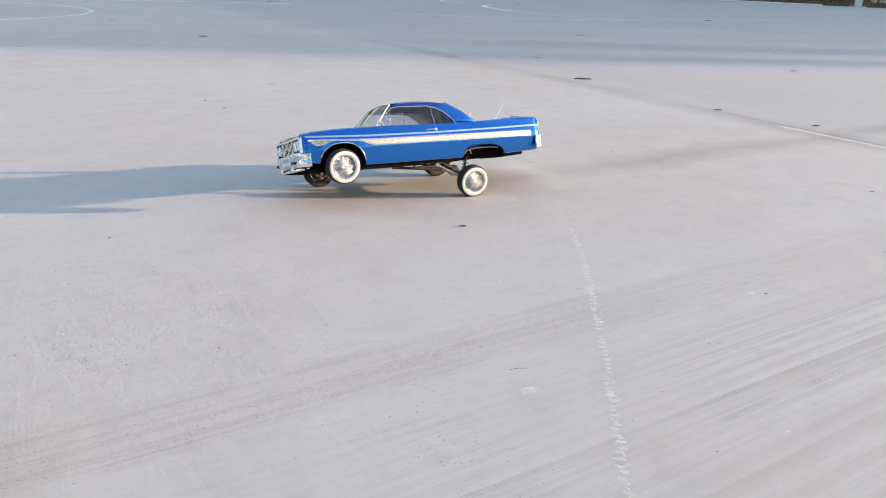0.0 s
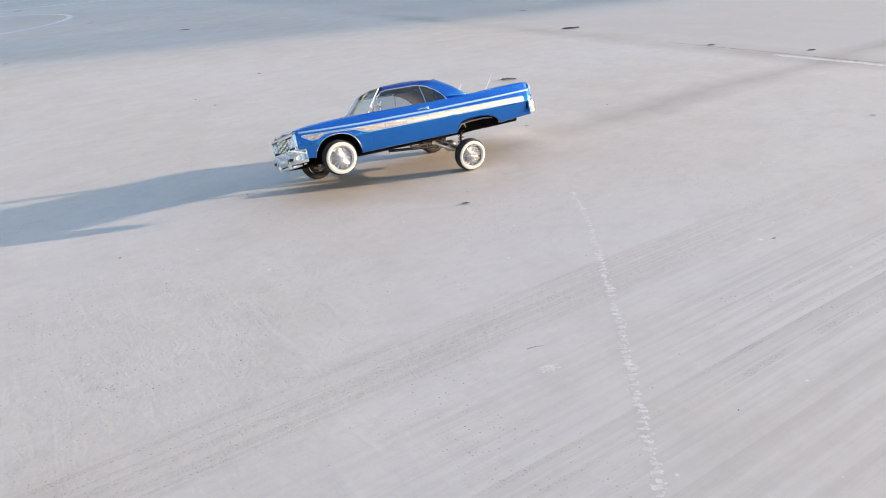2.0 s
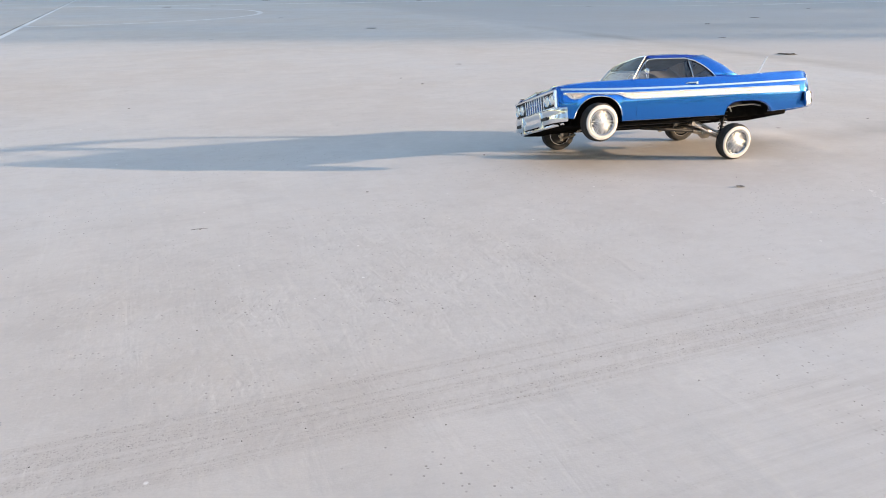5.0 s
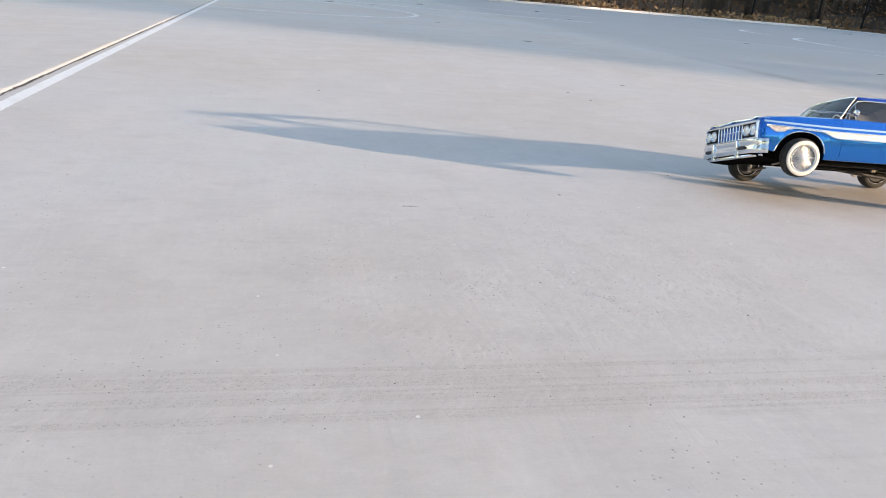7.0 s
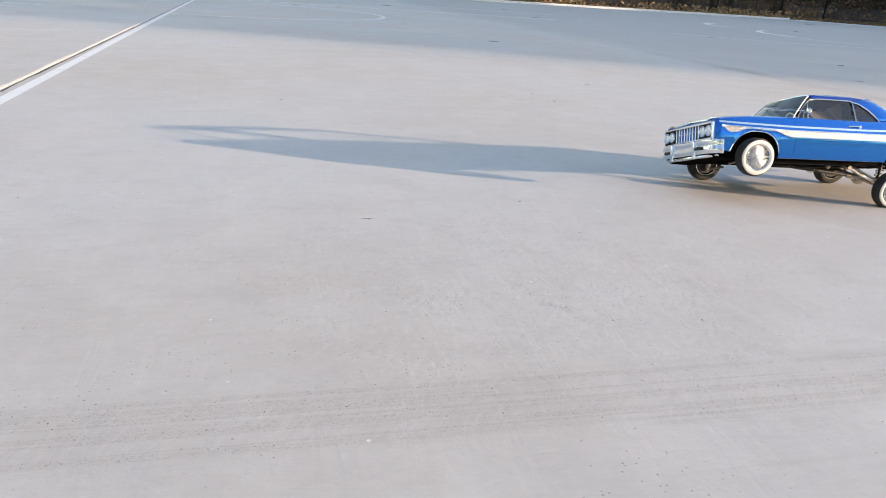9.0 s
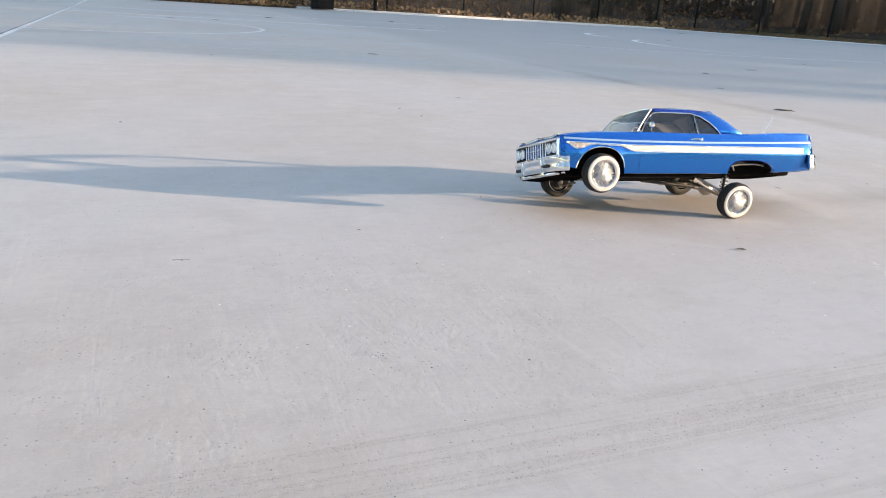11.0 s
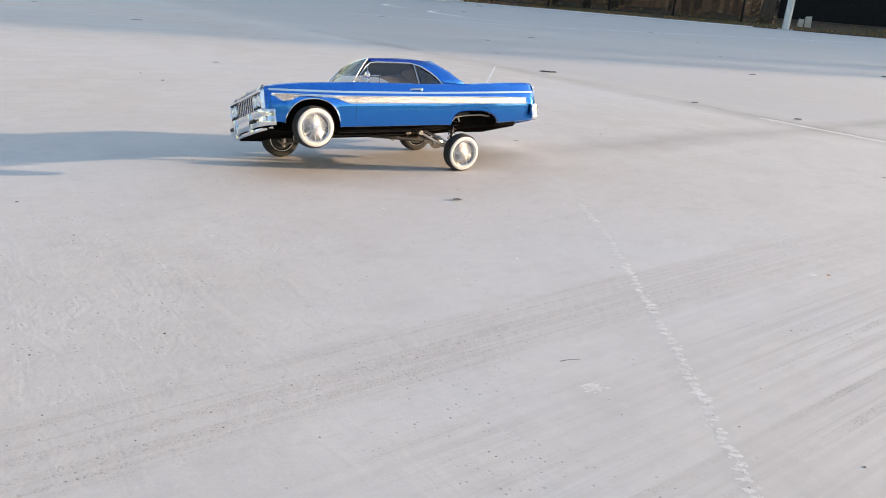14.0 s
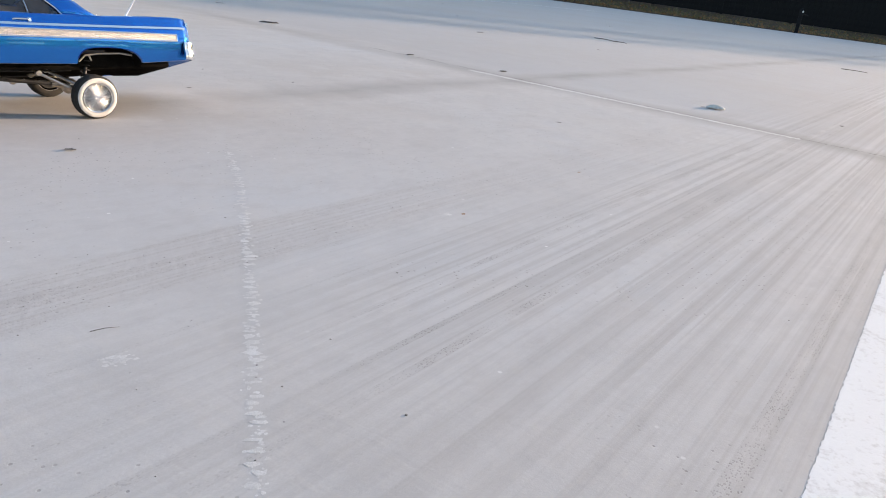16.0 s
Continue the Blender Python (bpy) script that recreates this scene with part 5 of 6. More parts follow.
def front_end(car):
    # grille: frame, bars and cross rails
    bm = bmesh.new()
    x0 = 0.2400
    for z0, z1 in ((0.0565, 0.0600), (0.0852, 0.0892)):
        box(bm, x0 - 0.004, x0 + 0.0035, -0.0905, 0.0905, z0, z1, 0.001)
    for y in (-0.0905, 0.0875):
        box(bm, x0 - 0.004, x0 + 0.0035, y, y + 0.003, 0.0565, 0.0892, 0.001)
    grille = part("grille", bm, CHROME, car, "chrome grille frame", smooth=True, local=BODY)
    bm = bmesh.new()
    box(bm, x0 - 0.0035, x0 - 0.0025, -0.089, 0.089, 0.0580, 0.0880)
    part("grille_backing", bm, BLACK, grille, "black grille backing")
    bar = None
    for k in range(9):
        y = -0.042 + 0.0105 * k
        if bar is None:
            bm = bmesh.new()
            box(bm, x0 - 0.004, x0 + 0.0025, -0.0013, 0.0013, 0.0590, 0.0870, 0.0005)
            bar = part("grille_bar", bm, CHROME, grille, local=Matrix.Translation((0, y, 0)))
        else:
            o = bar.copy()
            scene.collection.objects.link(o)
            o.parent, o.matrix_local = grille, Matrix.Translation((0, y, 0))
    for z in (0.0745,):
        bm = bmesh.new()
        box(bm, x0 - 0.004, x0 + 0.0012, -0.045, 0.045, z - 0.0005, z + 0.0005)
        part("grille_rail", bm, CHROME, grille)
    # four round headlamps
    for y in (-0.0795, -0.0585, 0.0585, 0.0795):
        bm = bmesh.new()
        lathe(bm, [(0.0088, -0.004), (0.0102, -0.002), (0.0102, 0.002), (0.0094, 0.0034), (0.0082, 0.0022)], 24, "x", (x0 + 0.001, y, 0.0727))
        lamp = part("headlamp", bm, CHROME, car, "round headlamp in a chrome ring", smooth=True, local=BODY)
        bm = bmesh.new()
        lathe(bm, [(0.0084, 0.0008), (0.0070, 0.0026), (0.0040, 0.0036), (0.00001, 0.0040)], 20, "x", (x0 + 0.001, y, 0.0727))
        part("lens", bm, LAMP_WHITE, lamp, "clear headlamp glass", smooth=True)
    # bumper: one rolled blade that wraps round the corners, on a black valance
    def blade(path, profile):
        bm = bmesh.new()
        rows = []
        for k, (x, y) in enumerate(path):
            a = Vector(path[max(k - 1, 0)])
            b = Vector(path[min(k + 1, len(path) - 1)])
            d = (b - a).normalized()
            nrm = Vector((d.y, -d.x))
            rows.append([(x + nrm.x * o, y + nrm.y * o, z) for o, z in profile])
        vs = grid(bm, rows, close=True)
        bm.faces.new(vs[0])
        bm.faces.new(vs[-1])
        return bm
    prof = [(o, 0.0575 - (0.0575 - z) * 1.15) for o, z in [(0.000, 0.0345), (0.004, 0.0345), (0.0058, 0.0370), (0.0062, 0.0420), (0.0046, 0.0455), (0.0048, 0.0490), (0.0060, 0.0525), (0.0052, 0.0560), (0.0030, 0.0575), (0.000, 0.0570)]]
    half = [(0.2190, 0.0995), (0.2230, 0.0992), (0.2275, 0.0965), (0.2320, 0.0900), (0.2350, 0.0800), (0.2368, 0.0650), (0.2377, 0.0350), (0.2380, 0.0)]
    path = [(x + 0.007, -y) for x, y in half] + [(x + 0.007, y) for x, y in half[-2::-1]]
    bumper = part("front_bumper", blade(path, prof), CHROME, car, "chrome wrap-round front bumper", smooth=True, local=BODY)
    for y in (-0.060, 0.060):
        bm = bmesh.new()
        box(bm, 0.2495, 0.2525, y - 0.011, y + 0.011, 0.0385, 0.0445, 0.0012)
        part("parking_lamp", bm, BLACK, bumper, "small dark bumper slot")
    bm = bmesh.new()
    tube(bm, [(0.226, -0.088, 0.030), (0.241, -0.072, 0.0275), (0.246, -0.03, 0.0265), (0.246, 0.03, 0.0265), (0.241, 0.072, 0.0275), (0.226, 0.088, 0.030)], 0.0030, 8)
    part("lower_bar", bm, CHROME, bumper, "chrome lower bar", smooth=True)
    for y in (-0.042, 0.042):
        bm = bmesh.new()
        box(bm, 0.2425, 0.2530, y - 0.0045, y + 0.0045, 0.0240, 0.0560, 0.0022, 2)
        part("bumper_guard", bm, CHROME, bumper, "chrome bumper guard", smooth=True)
    bm = bmesh.new()
    grid(bm, [[(x, y, z) for x, z in ((0.243, 0.036), (0.232, 0.024), (0.195, 0.022))] for y in np.linspace(-0.085, 0.085, 9)])
    v = part("front_valance", bm, WELL, car, "black lower valance", local=BODY)
    v.modifiers.new("thick", "SOLIDIFY").thickness = 0.002
    # hood lip moulding
    bm = bmesh.new()
    tube(bm, [(0.2355 + 0.0015 * (1 - (y / 0.09) ** 2), y, top_z(0.23, y) + 0.0002) for y in np.linspace(-0.088, 0.088, 21)], 0.0014, 6)
    part("hood_lip", bm, CHROME, car, "chrome hood lip", smooth=True, local=BODY)
    return blade


def rear_end(car, blade):
    x0 = -0.3025
    bm = bmesh.new()
    for z0, z1 in ((0.0655, 0.0680), (0.0950, 0.0985)):
        box(bm, x0 - 0.003, x0 + 0.003, -0.0880, 0.0880, z0, z1, 0.0008)
    for y in (-0.0890, 0.0865):
        box(bm, x0 - 0.003, x0 + 0.003, y, y + 0.0025, 0.0655, 0.0985, 0.0008)
    frame_ = part("tail_frame", bm, CHROME, car, "chrome frame round the tail panel", smooth=True, local=BODY)
    bm = bmesh.new()
    box(bm, x0 - 0.0015, x0 + 0.001, -0.087, 0.087, 0.0675, 0.0955)
    part("tail_panel", bm, FLAKE, frame_, "silver tail panel")
    for y in (-0.0765, -0.0590, -0.0415, 0.0415, 0.0590, 0.0765):
        bm = bmesh.new()
        lathe(bm, [(0.0062, 0.002), (0.0078, 0.001), (0.0078, -0.003), (0.0070, -0.0042), (0.0060, -0.0030)], 20, "x", (x0 - 0.001, y, 0.0815))
        lamp = part("tail_lamp", bm, CHROME, car, "round red tail lamp in a chrome ring", smooth=True, local=BODY)
        bm = bmesh.new()
        lathe(bm, [(0.0062, -0.0022), (0.0045, -0.0040), (0.00001, -0.0048)], 18, "x", (x0 - 0.001, y, 0.0815))
        lens = part("lens", bm, LAMP_RED, lamp, "red lens", smooth=True)
        bm = bmesh.new()
        lathe(bm, [(0.0024, -0.0040), (0.0020, -0.0052), (0.00001, -0.0056)], 12, "x", (x0 - 0.001, y, 0.0815))
        part("lamp_centre", bm, LAMP_WHITE, lamp, "clear reversing lens", smooth=True)
    prof = [(o, 0.0345 + (z - 0.0400) * 1.25) for o, z in [(0.000, 0.0400), (-0.004, 0.0400), (-0.0056, 0.0425), (-0.0060, 0.0475), (-0.0044, 0.0515), (-0.0046, 0.0545), (-0.0058, 0.0585), (-0.0048, 0.0625), (-0.0025, 0.0635), (0.000, 0.0630)]]
    path = [(x + 0.013, y) for x, y in [(-0.299, -0.0985), (-0.304, -0.0990), (-0.311, -0.0970), (-0.3175, -0.0880), (-0.3195, -0.060), (-0.320, 0), (-0.3195, 0.060), (-0.3175, 0.0880), (-0.311, 0.0970), (-0.304, 0.0990), (-0.299, 0.0985)]]
    bumper = part("rear_bumper", blade(path, prof), CHROME, car, "chrome rear bumper", smooth=True, local=BODY)
    bm = bmesh.new()
    box(bm, -0.3145, -0.3128, -0.016, 0.016, 0.0365, 0.0475, 0.0005)
    plate = part("rear_plate", bm, PLATE, bumper, "small pale plate with dark bars")
    bm = bmesh.new()
    for k in range(4):
        box(bm, -0.3149, -0.3145, -0.011 + 0.006 * k, -0.0075 + 0.006 * k, 0.0390, 0.0445)
    part("plate_bars", bm, BLACK, plate)


CABIN = BODY @ Matrix.Translation((CX, 0, 0)) @ Matrix.Translation((0, 0, 0.100)) @ Matrix.Diagonal((1, 1, 1.10, 1)) @ Matrix.Translation((0, 0, -0.100))
# greenhouse: stations of the pillars (x, half width, z) on the body's left
WS_BASE, WS_TOP = (0.067, 0.0805, 0.1010), (0.0255, 0.0650, 0.1446)
BL_TOP, BL_BASE = (-0.104, 0.0600, 0.1435), (-0.167, 0.0770, 0.1025)


def cabin(car):
    # roof skin with crown and rolled sides down to the drip rail
    bm = bmesh.new()
    rows = []
    for x in np.linspace(WS_TOP[0], BL_TOP[0], 18):
        q = (x - BL_TOP[0]) / (WS_TOP[0] - BL_TOP[0])
        z = lerp([(0, 0.1435), (0.25, 0.1480), (0.55, 0.1495), (0.85, 0.1480), (1.0, 0.1450)], q)
        y = lerp([(0, 0.0610), (0.3, 0.0640), (1.0, 0.0650)], q)
        rail = lerp([(0, 0.1370), (0.3, 0.1385), (1, 0.1390)], q)
        nose = 0.0046 * max(0.0, (q - 0.7) / 0.3)
        row = [(x + nose * (1 - w * w), s * y * w, z - (z - rail - 0.0045) * max(0, (w - 0.55) / 0.45) ** 2.2) for s, ws in ((1, (1.0, 0.97, 0.92, 0.84, 0.72, 0.58, 0.4, 0.2)), (-1, (0, 0.2, 0.4, 0.58, 0.72, 0.84, 0.92, 0.97, 1.0))) for w in ws]
        rows.append([(x, y + 0.0022, rail)] + row + [(x, -y - 0.0022, rail)])
    grid(bm, rows)
    roof = part("roof", bm, PAINT_DARK, car, "deep blue hardtop roof", smooth=True, local=CABIN)
    roof.modifiers.new("thick", "SOLIDIFY").thickness = 0.0014
    # dark headlining inside the roof
    bm = bmesh.new()
    grid(bm, [[(x, y * 0.965, z - 0.0032) for x, y, z in row[1:-1]] for row in rows[1:-1]])
    part("headlining", bm, DASH, roof, "dark cloth headlining", smooth=True)
    # sail panels (the wide rear pillars), between side window and back window
    for m in (1, -1):
        bm = bmesh.new()
        rear = [(-0.104, 0.0600, 0.1435), (-0.122, 0.0645, 0.1335), (-0.140, 0.0695, 0.1230), (-0.153, 0.0735, 0.1125), (-0.169, 0.0785, 0.1020)]
        front = [(-0.056, 0.0672, 0.1370), (-0.076, 0.0690, 0.1320), (-0.094, 0.0722, 0.1220), (-0.106, 0.0752, 0.1120), (-0.115, 0.0790, 0.1000)]
        sheet = []
        for a, b in zip(rear, front):
            row = []
            for k in range(9):
                p = Vector(a).lerp(Vector(b), k / 8)
                p.y += 0.0045 * math.sin(math.pi * min(1, k / 8 * 1.0)) * (0.4 + 0.6 * (1 - k / 8))
                row.append((p.x, m * p.y, p.z))
            sheet.append(row)
        grid(bm, sheet)
        sail = part("sail_panel", bm, PAINT, car, "blue rear roof pillar", smooth=True, local=CABIN)
        sail.modifiers.new("thick", "SOLIDIFY").thickness = 0.0014
        bm = bmesh.new()
        grid(bm, [[(x + 0.001 - 0.004 * (1 - k / 8), y - m * 0.0030, z - 0.0018) for k, (x, y, z) in enumerate(row)] for row in sheet])
        part("inner_trim", bm, DASH, sail, "dark inner trim", smooth=True)
        # windscreen pillar
        bm = bmesh.new()
        tube(bm, [(0.0675, m * 0.0812, 0.1000), (0.0535, m * 0.0762, 0.1160), (0.0390, m * 0.0708, 0.1310), (0.0265, m * 0.0662, 0.1425)], 0.0010, 8)
        part("pillar", bm, CHROME, car, "slim bright windscreen pillar", smooth=True, local=CABIN)
        # drip rail and side window surround
        bm = bmesh.new()
        loop = [(0.057, 0.0805, 0.1000), (0.0455, 0.0758, 0.1180), (0.0355, 0.0718, 0.1285), (0.025, 0.0690, 0.1355), (0.010, 0.0682, 0.1375), (-0.056, 0.0680, 0.1370), (-0.076, 0.0700, 0.1320), (-0.094, 0.0732, 0.1220), (-0.106, 0.0762, 0.1120), (-0.115, 0.0798, 0.1000)]
        tube(bm, [(x, m * y, z) for x, y, z in loop], 0.0010, 6)
        tube(bm, [(0.059, m * 0.0806, 0.1003), (-0.05, m * 0.0802, 0.0995), (-0.117, m * 0.0800, 0.1000)], 0.0012, 6)
        surround = part("window_surround", bm, CHROME, car, "bright side window surround", smooth=True, local=CABIN)
        bm = bmesh.new()
        tube(bm, [(-0.066, m * 0.0798, 0.0995), (-0.062, m * 0.0690, 0.1360)], 0.0012, 6)
        part("window_divider", bm, CHROME, surround, "bright window divider", smooth=True)
        bm = bmesh.new()
        tube(bm, [(0.034, m * 0.0800, 0.1000), (0.031, m * 0.0715, 0.1300)], 0.0007, 6)
        part("vent_post", bm, CHROME, surround, smooth=True)
        # side glass: door pane and quarter pane
        for name, edge in (("door_pane", [(0.055, 0.0790, 0.1000), (0.0435, 0.0742, 0.1180), (0.0335, 0.0703, 0.1285), (0.023, 0.0676, 0.1350), (-0.0615, 0.0672, 0.1365), (-0.0655, 0.0786, 0.0998)]), ("quarter_pane", [(-0.0665, 0.0786, 0.0998), (-0.0625, 0.0672, 0.1363), (-0.076, 0.0688, 0.1318), (-0.093, 0.0720, 0.1220), (-0.105, 0.0750, 0.1120), (-0.114, 0.0786, 0.1000)])):
            bm = bmesh.new()
            bm.faces.new([bm.verts.new((x, m * (y - 0.0008), z)) for x, y, z in edge])
            pane = part(name, bm, GLASS, car, "clear side window", local=CABIN)
            pane.visible_shadow = False
        # mirror
        bm = bmesh.new()
        tube(bm, [(0.042, m * 0.0905, 0.1000), (0.0425, m * 0.0915, 0.1085)], 0.0013, 6)
        lathe(bm, [(0.0001, 0.0042), (0.0040, 0.0034), (0.0056, 0.0), (0.0052, -0.0018), (0.0001, -0.0020)], 16, "x", (0.0425, m * 0.0925, 0.1130))
        part("door_mirror", bm, CHROME, car, "round chrome door mirror", smooth=True, local=CABIN)
    # windscreen and back window, bowed sheets with bright frames
    for name, base, top, bow in (("windscreen", WS_BASE, WS_TOP, 0.0105), ("back_window", BL_BASE, BL_TOP, -0.007)):
        rows = []
        for k in range(9):
            q = k / 8
            x, y, z = Vector(base).lerp(Vector(top), q)
            z += 0.0012 * math.sin(math.pi * q)
            rows.append([(x + bow * (1 - (w ** 2)) * (1 - 0.55 * q), y * w, z - 0.0016 * q * abs(w) ** 5) for w in np.linspace(-1, 1, 17)])
        bm = bmesh.new()
        grid(bm, rows)
        pane = part(name, bm, GLASS, car, "clear curved " + name.replace("_", " "), smooth=True, local=CABIN)
        pane.visible_shadow = False
        bm = bmesh.new()
        tube(bm, rows[0], 0.0013, 6)
        tube(bm, rows[-1], 0.0011, 6)
        tube(bm, [r[0] for r in rows], 0.0005, 6)
        tube(bm, [r[-1] for r in rows], 0.0005, 6)
        part("window_frame", bm, CHROME, pane, "bright window frame", smooth=True)
    # wipers
    for y in (-0.005, -0.045):
        bm = bmesh.new()
        tube(bm, [(0.098, y, 0.1035), (0.090, y + 0.034, 0.1085)], 0.0006, 5)
        part("wiper", bm, BLACK, car, local=CABIN)


def interior(car):
    bm = bmesh.new()
    box(bm, -0.172, 0.090, -0.0765, 0.0765, 0.0520, 0.0560, 0.001)
    part("cabin_floor", bm, DASH, car, "dark cabin floor", local=CABIN)
    for name, x0, x1 in (("front_bench", -0.052, -0.004), ("rear_bench", -0.142, -0.098)):
        bm = bmesh.new()
        box(bm, x0, x1, -0.070, 0.070, 0.056, 0.082, 0.006, 3)
        bench = part(name, bm, SEAT, car, "brown vinyl bench seat", smooth=True, local=CABIN)
        bm = bmesh.new()
        box(bm, x0 - 0.012, x0 + 0.006, -0.070, 0.070, 0.070, 0.099 if name == "front_bench" else 0.097, 0.006, 3)
        part("backrest", bm, SEAT, bench, smooth=True)
    bm = bmesh.new()
    box(bm, 0.052, 0.088, -0.0755, 0.0755, 0.080, 0.1000, 0.006, 3)
    part("dashboard", bm, DASH, car, "dark dashboard", smooth=True, local=CABIN)
    bm = bmesh.new()
    ring = [(0.036 + 0.010 * math.sin(a) * 0.5, 0.034 + 0.017 * math.cos(a), 0.1005 + 0.0155 * math.sin(a)) for a in (2 * math.pi * k / 24 for k in range(25))]
    tube(bm, ring, 0.0013, 6, False)
    tube(bm, [(0.036, 0.034, 0.1005), (0.062, 0.034, 0.090)], 0.0018, 6)
    tube(bm, [(0.036, 0.018, 0.1005), (0.036, 0.050, 0.1005)], 0.0010, 6)
    part("steering_wheel", bm, PLATE, car, "pale thin steering wheel", smooth=True, local=CABIN)
    bm = bmesh.new()
    box(bm, -0.178, -0.146, -0.0765, 0.0765, 0.0950, 0.1000, 0.002)
    part("parcel_shelf", bm, DASH, car, local=CABIN)


def wheel(car, at, m, tilt=0.0, steer=0.0):
    """A narrow whitewall tyre on a wire wheel; m: the side its face looks to."""
    w = new("wheel")
    w.parent = car
    w.empty_display_size = 0.02
    w.matrix_local = pose(*at, tilt, 0, steer) @ Matrix.Diagonal((1, m, 1, 1))
    tagged(w, "wire wheel with a whitewall tyre")
    R, hw = WHEEL_R, 0.0105
    bm = bmesh.new()
    lathe(bm, [(0.0225, -hw), (0.0262, -hw - 0.0006), (0.0308, -hw + 0.0002), (0.0330, -hw + 0.002), (R, -hw + 0.0042), (R, -0.0008), (R - 0.0006, -0.0004), (R - 0.0006, 0.0004), (R, 0.0008), (R, hw - 0.0042), (0.0330, hw - 0.002), (0.0308, hw - 0.0002), (0.0262, hw + 0.0006), (0.0225, hw)], 48)
    tyre = part("tyre", bm, RUBBER, w, "black rubber tyre", smooth=True)
    bm = bmesh.new()
    for k in range(40):
        a = 2 * math.pi * k / 40
        for s in (-1, 1):
            c, q = math.cos(a + s * 0.04), math.sin(a + s * 0.04)
            box_at = Matrix.Translation((0, s * 0.0045, 0)) @ Matrix.Rotation(-a - s * 0.04, 4, "Y") @ Matrix.Translation((R - 0.0003, 0, 0))
            vs = len(bm.verts)
            bmesh.ops.create_cube(bm, size=1, matrix=box_at @ Matrix.Diagonal((0.0012, 0.0036, 0.0026, 1)))
    part("tread_blocks", bm, RUBBER, tyre)
    bm = bmesh.new()
    lathe(bm, [(0.0236, hw + 0.0004), (0.0244, hw + 0.0011), (0.0270, hw + 0.0014), (0.0300, hw + 0.0008), (0.0308, hw + 0.0002), (0.0306, hw - 0.0003)], 48)
    part("whitewall", bm, WHITEWALL, tyre, "white sidewall band", smooth=True)
    bm = bmesh.new()
    lathe(bm, [(0.0215, -hw), (0.0226, -hw), (0.0205, -0.004), (0.0200, 0.0), (0.0205, 0.004), (0.0222, hw + 0.0004), (0.0230, hw + 0.0014), (0.0226, hw + 0.0020), (0.0214, hw + 0.0012), (0.0196, 0.004), (0.0190, 0), (0.0196, -0.004), (0.0206, -hw)], 40)
    part("rim", bm, CHROME, w, "chrome rim", smooth=True)
    bm = bmesh.new()
    rnd = random.Random(5)
    for layer, (h0, h1, r0, n) in enumerate(((0.0125, 0.0095, 0.0040, 42), (0.0090, 0.0062, 0.0046, 24), (0.0105, 0.0025, 0.0042, 12))):
        for k in range(n):
            a = 2 * math.pi * (k + 0.33 * layer) / n
            b = a + (0.16 if k % 2 else -0.16)
            tube(bm, [(r0 * math.cos(a), h0, r0 * math.sin(a)), (0.0203 * math.cos(b), h1, 0.0203 * math.sin(b))], 0.00046 if layer == 0 else 0.00038, 4, False)
    part("spokes", bm, SPOKE, w, "fine chrome wire spokes", smooth="all")
    bm = bmesh.new()
    lathe(bm, [(0.0050, -0.004), (0.0052, 0.009), (0.0046, 0.0128), (0.0036, 0.0150), (0.0001, 0.0162)], 20)
    for k in range(3):
        a = 2 * math.pi * k / 3 + 0.4
        tube(bm, [(0, 0.0148, 0), (0.0050 * math.cos(a), 0.0158, 0.0050 * math.sin(a)), (0.0072 * math.cos(a + 0.15), 0.0150, 0.0072 * math.sin(a + 0.15))], [0.0012, 0.0010, 0.0005], 6)
    part("hub_spinner", bm, CHROME, w, "chrome hub with a three-winged spinner", smooth=True)
    bm = bmesh.new()
    lathe(bm, [(0.0001, -0.009), (0.0187, -0.009), (0.0192, -0.003), (0.0190, 0.0015), (0.0150, 0.0005), (0.0001, 0.0005)], 32)
    part("brake_drum", bm, DRUM, w, smooth=True)
    return w


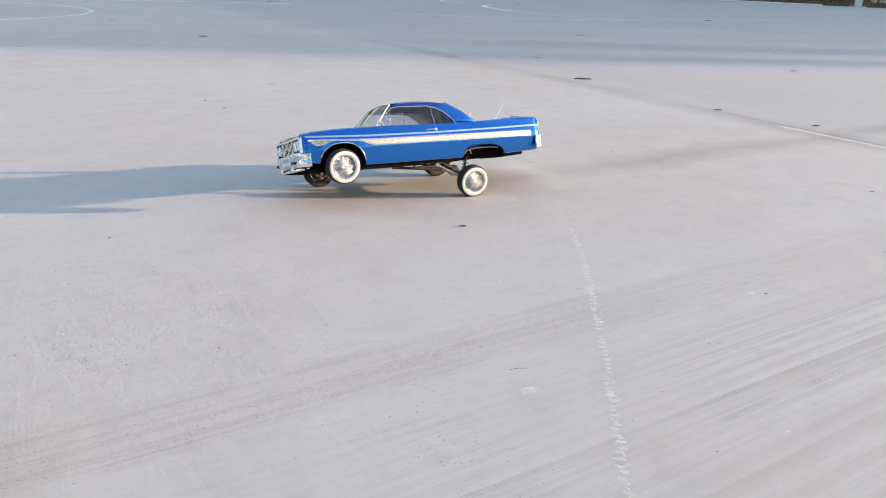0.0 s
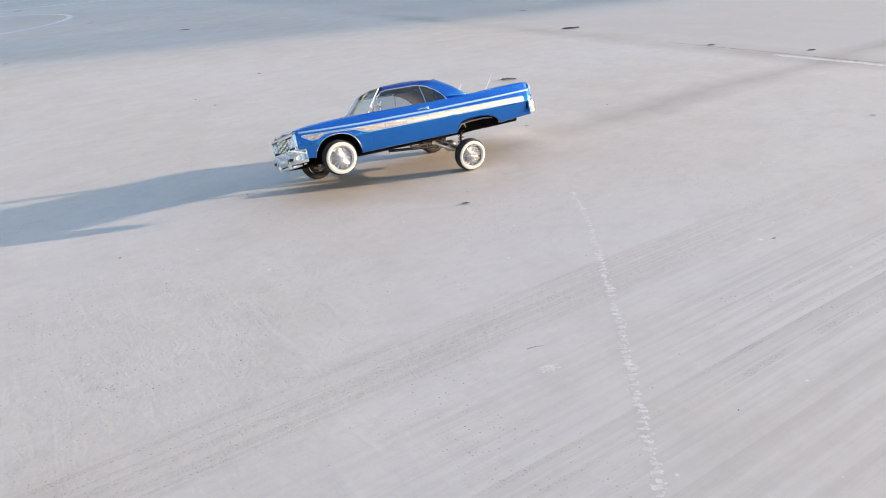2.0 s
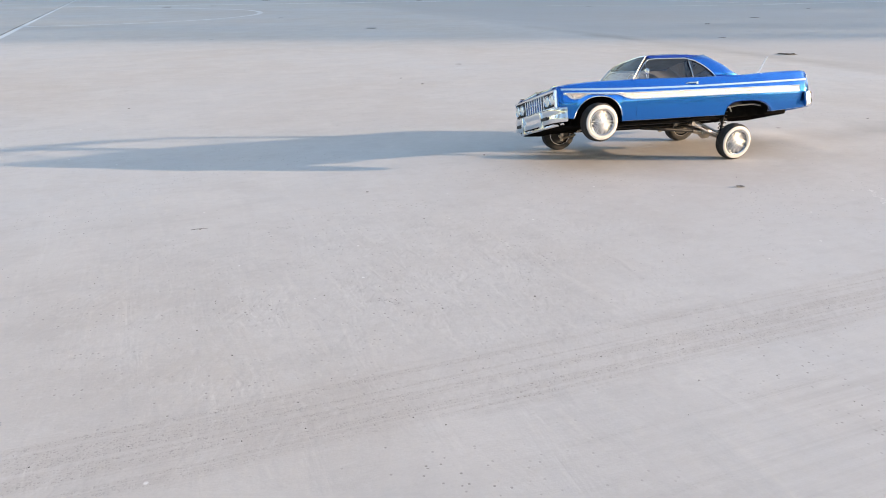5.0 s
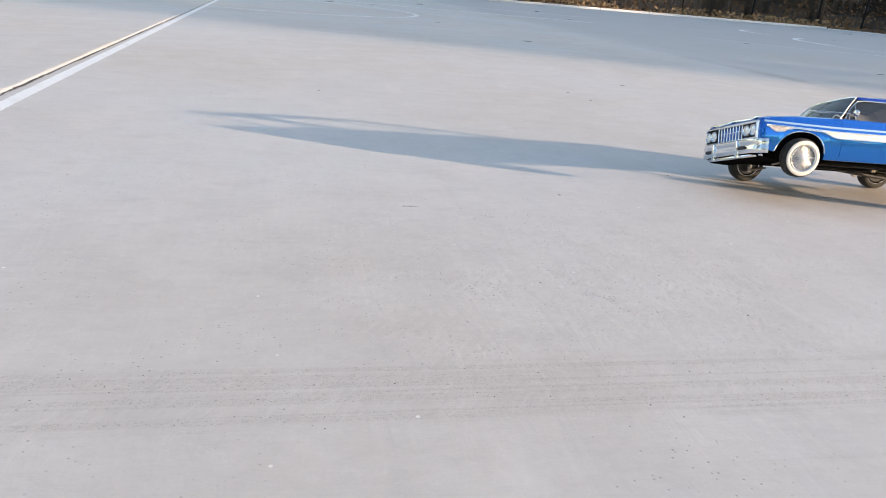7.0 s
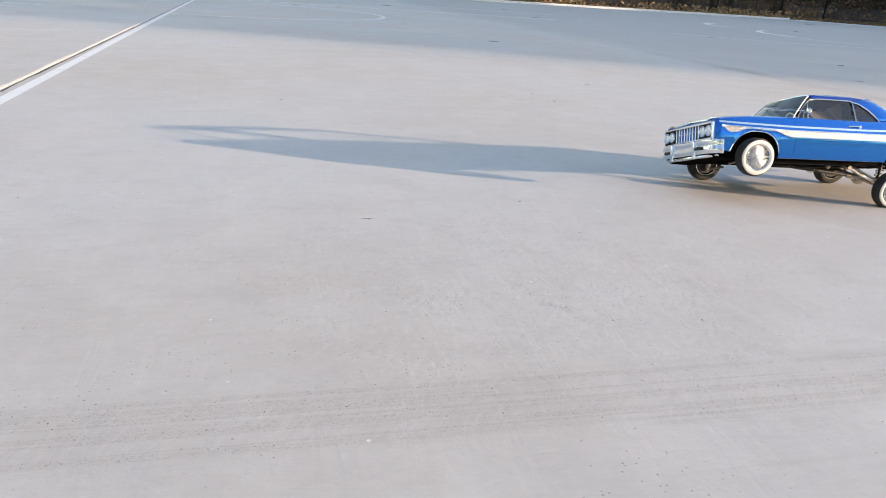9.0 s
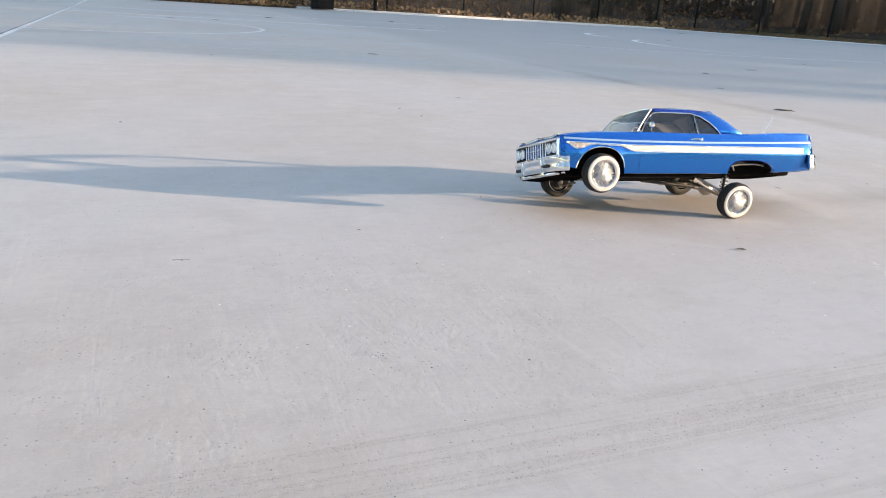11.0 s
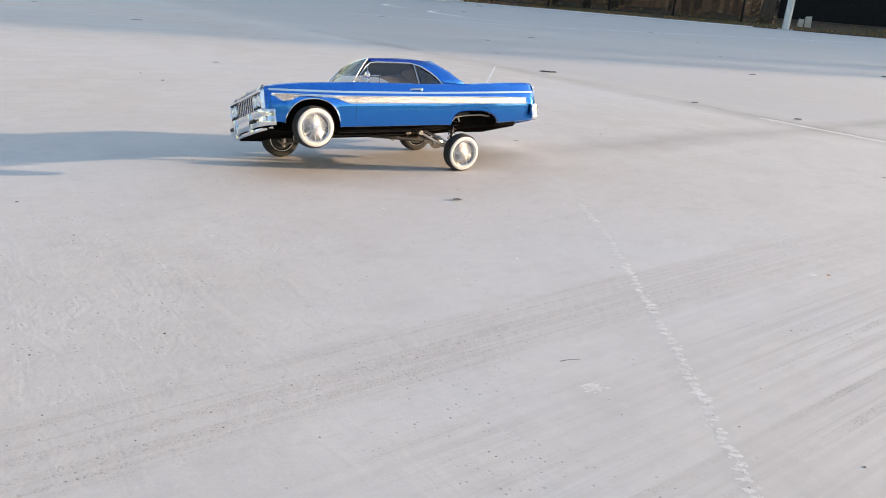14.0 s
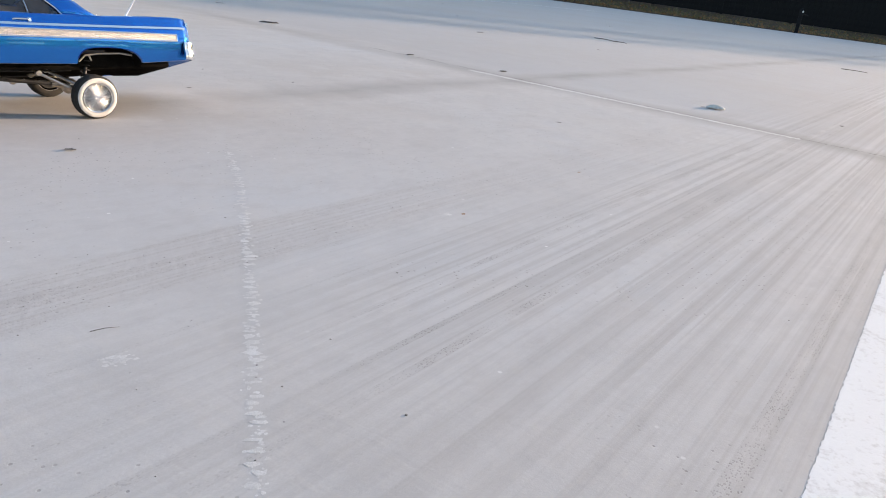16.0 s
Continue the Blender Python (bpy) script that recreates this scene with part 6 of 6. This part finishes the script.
def underside(car):
    bm = bmesh.new()
    box(bm, -0.235, 0.215, -0.052, 0.052, 0.0275, 0.0320, 0.002)
    box(bm, -0.100, 0.095, -0.0865, 0.0865, 0.0290, 0.0320, 0.001)
    part("chassis_plate", bm, WELL, car, "black chassis plate", local=BODY)
    for m in (1, -1):
        # wells close the body off round each wheel
        for x0, x1, z1 in ((0.108, 0.212, 0.078), (-0.216, -0.100, 0.060)):
            bm = bmesh.new()
            n = 12
            rows = []
            for k in range(n + 1):
                a = math.pi * k / n
                x, z = (x0 + x1) / 2 + (x1 - x0) / 2 * math.cos(a), 0.0285 + (z1 - 0.0285) * min(1, 1.25 * math.sin(a))
                rows.append([(x, m * min(0.094, side_y(x, z) - 0.0045), z), (x, m * 0.056, z), (x, m * 0.053, 0.028)])
            grid(bm, rows)
            part("wheel_well", bm, WELL, car, "black inner wheel well", local=BODY)
    for m in (1, -1):
        bm = bmesh.new()
        pts = [(0.200, m * 0.048, 0.027), (0.11, m * 0.046, 0.0265), (0.06, m * 0.060, 0.0265), (-0.07, m * 0.060, 0.0265), (-0.13, m * 0.046, 0.027), (-0.20, m * 0.046, 0.031), (-0.270, m * 0.046, 0.031)]
        tube(bm, pts, 0.0042, 6)
        part("frame_rail", bm, WELL, car, "black perimeter frame rail", smooth=True, local=BODY)
    bm = bmesh.new()
    box(bm, -0.278, -0.224, -0.058, 0.058, 0.0262, 0.0380, 0.004, 2)
    part("fuel_tank", bm, WELL, car, "black tank under the tail", smooth=True, local=BODY)
    for m in (1, -1):
        bm = bmesh.new()
        tube(bm, [(0.09, m * 0.030, 0.0245), (-0.06, m * 0.034, 0.024), (-0.12, m * 0.030, 0.0255)], 0.0020, 6)
        part("exhaust_pipe", bm, DRUM, car, "dull dark exhaust pipe", smooth=True, local=BODY)
    for m in (1, -1):
        bm = bmesh.new()
        tube(bm, [(-0.118, m * 0.070, 0.0335), (-0.128, m * 0.072, 0.0430), (-0.150, m * 0.073, 0.0460), (-0.185, m * 0.073, 0.0470), (-0.205, m * 0.072, 0.0440)], 0.0016, 8)
        tube(bm, [(-0.134, m * 0.072, 0.0440), (-0.137, m * 0.072, 0.0345)], 0.0013, 6)
        part("brake_line", bm, STEEL, car, "tan metal pipe inside the rear arch", smooth=True, local=BODY)
    # rear axle: stands level on the court under the raised tail
    z = WHEEL_R
    bm = bmesh.new()
    tube(bm, [(AXLE_X, -0.082, z), (AXLE_X, 0.082, z)], 0.0042, 10)
    lathe(bm, [(0.0001, -0.012), (0.008, -0.011), (0.0125, -0.005), (0.0125, 0.005), (0.008, 0.011), (0.0001, 0.012)], 16, "x", (AXLE_X, 0, z))
    tube(bm, [(AXLE_X, 0.0, z), (AXLE_X + 0.029, 0.0, z + 0.004)], [0.007, 0.004], 10)
    part("rear_axle", bm, STEEL, car, "steel live rear axle with its diff housing", smooth=True)
    inv = BODY

    def hung(x, y, zz):
        return inv @ Vector((x, y, zz))
    bm = bmesh.new()
    tube(bm, [(AXLE_X + 0.024, 0.0, z + 0.004), hung(0.02, 0, 0.020)], 0.0032, 8)
    part("drive_shaft", bm, DRUM, car, "dark steel drive shaft", smooth=True)
    for m in (1, -1):
        for y0, y1, z0, x1, z1 in ((0.066, 0.056, -0.004, -0.060, 0.018), (0.050, 0.030, 0.008, -0.080, 0.026)):
            bm = bmesh.new()
            a, b = Vector((AXLE_X + 0.002, m * y0, z + z0)), hung(x1, m * y1, z1)
            tube(bm, [a, b], 0.0024, 8)
            for p in (a, b):
                lathe(bm, [(0.0001, -0.004), (0.0042, -0.004), (0.0042, 0.004), (0.0001, 0.004)], 10, "y", p)
            part("trailing_link", bm, STEEL, car, "bright steel trailing link", smooth=True)
        # coil and damper
        a, b = Vector((AXLE_X, m * 0.050, z + 0.005)), hung(-0.142, m * 0.049, 0.050)
        bm = bmesh.new()
        tube(bm, [a, b], [0.0028, 0.0028], 8)
        part("lift_cylinder", bm, DRUM, car, "slim dark lift cylinder", smooth=True)
        bm = bmesh.new()
        turns, n = 8, 96
        side, up = (b - a).normalized().orthogonal().normalized(), None
        up = (b - a).normalized().cross(side)
        tube(bm, [a.lerp(b, k / n) + (side * math.cos(2 * math.pi * turns * k / n) + up * math.sin(2 * math.pi * turns * k / n)) * 0.0062 for k in range(n + 1)], 0.0010, 5)
        part("coil_spring", bm, BLACK, car, "black coil spring", smooth=True)
    # front suspension arms
    for m, hub in ((1, Vector((0.1635, 0.070, LIFTED))), (-1, Vector((0.158, -0.070, WHEEL_R)))):
        bm = bmesh.new()
        for dx in (0.018, -0.018):
            tube(bm, [hub + Vector((0, 0, -0.008)), hung(0.159 + dx, m * 0.040, 0.018)], 0.0022, 6)
            tube(bm, [hub + Vector((0, 0, 0.010)), hung(0.159 + dx * 0.7, m * 0.044, 0.040)], 0.0018, 6)
        tube(bm, [hub + Vector((0, 0, -0.012)), hub + Vector((0, 0, 0.013))], 0.0035, 8)
        part("suspension_arm", bm, STEEL, car, "steel front wishbones", smooth=True)


def model_car():
    car = thing("model_car", pose(*CAR_AT, 0, 0, 0, CAR_YAW), "candy blue lowrider model car raised on three wheels on the concrete", "model car")
    car_body(car)
    blade = front_end(car)
    rear_end(car, blade)
    cabin(car)
    interior(car)
    underside(car)
    wheel(car, (AXLE_X, 0.0900, WHEEL_R), 1)
    wheel(car, (AXLE_X, -0.0865, WHEEL_R), -1)
    wheel(car, (0.1635, 0.0880, LIFTED), 1, 7.0)
    wheel(car, (0.158, -0.0880, WHEEL_R), -1, 3.0)
    return car


model_car()
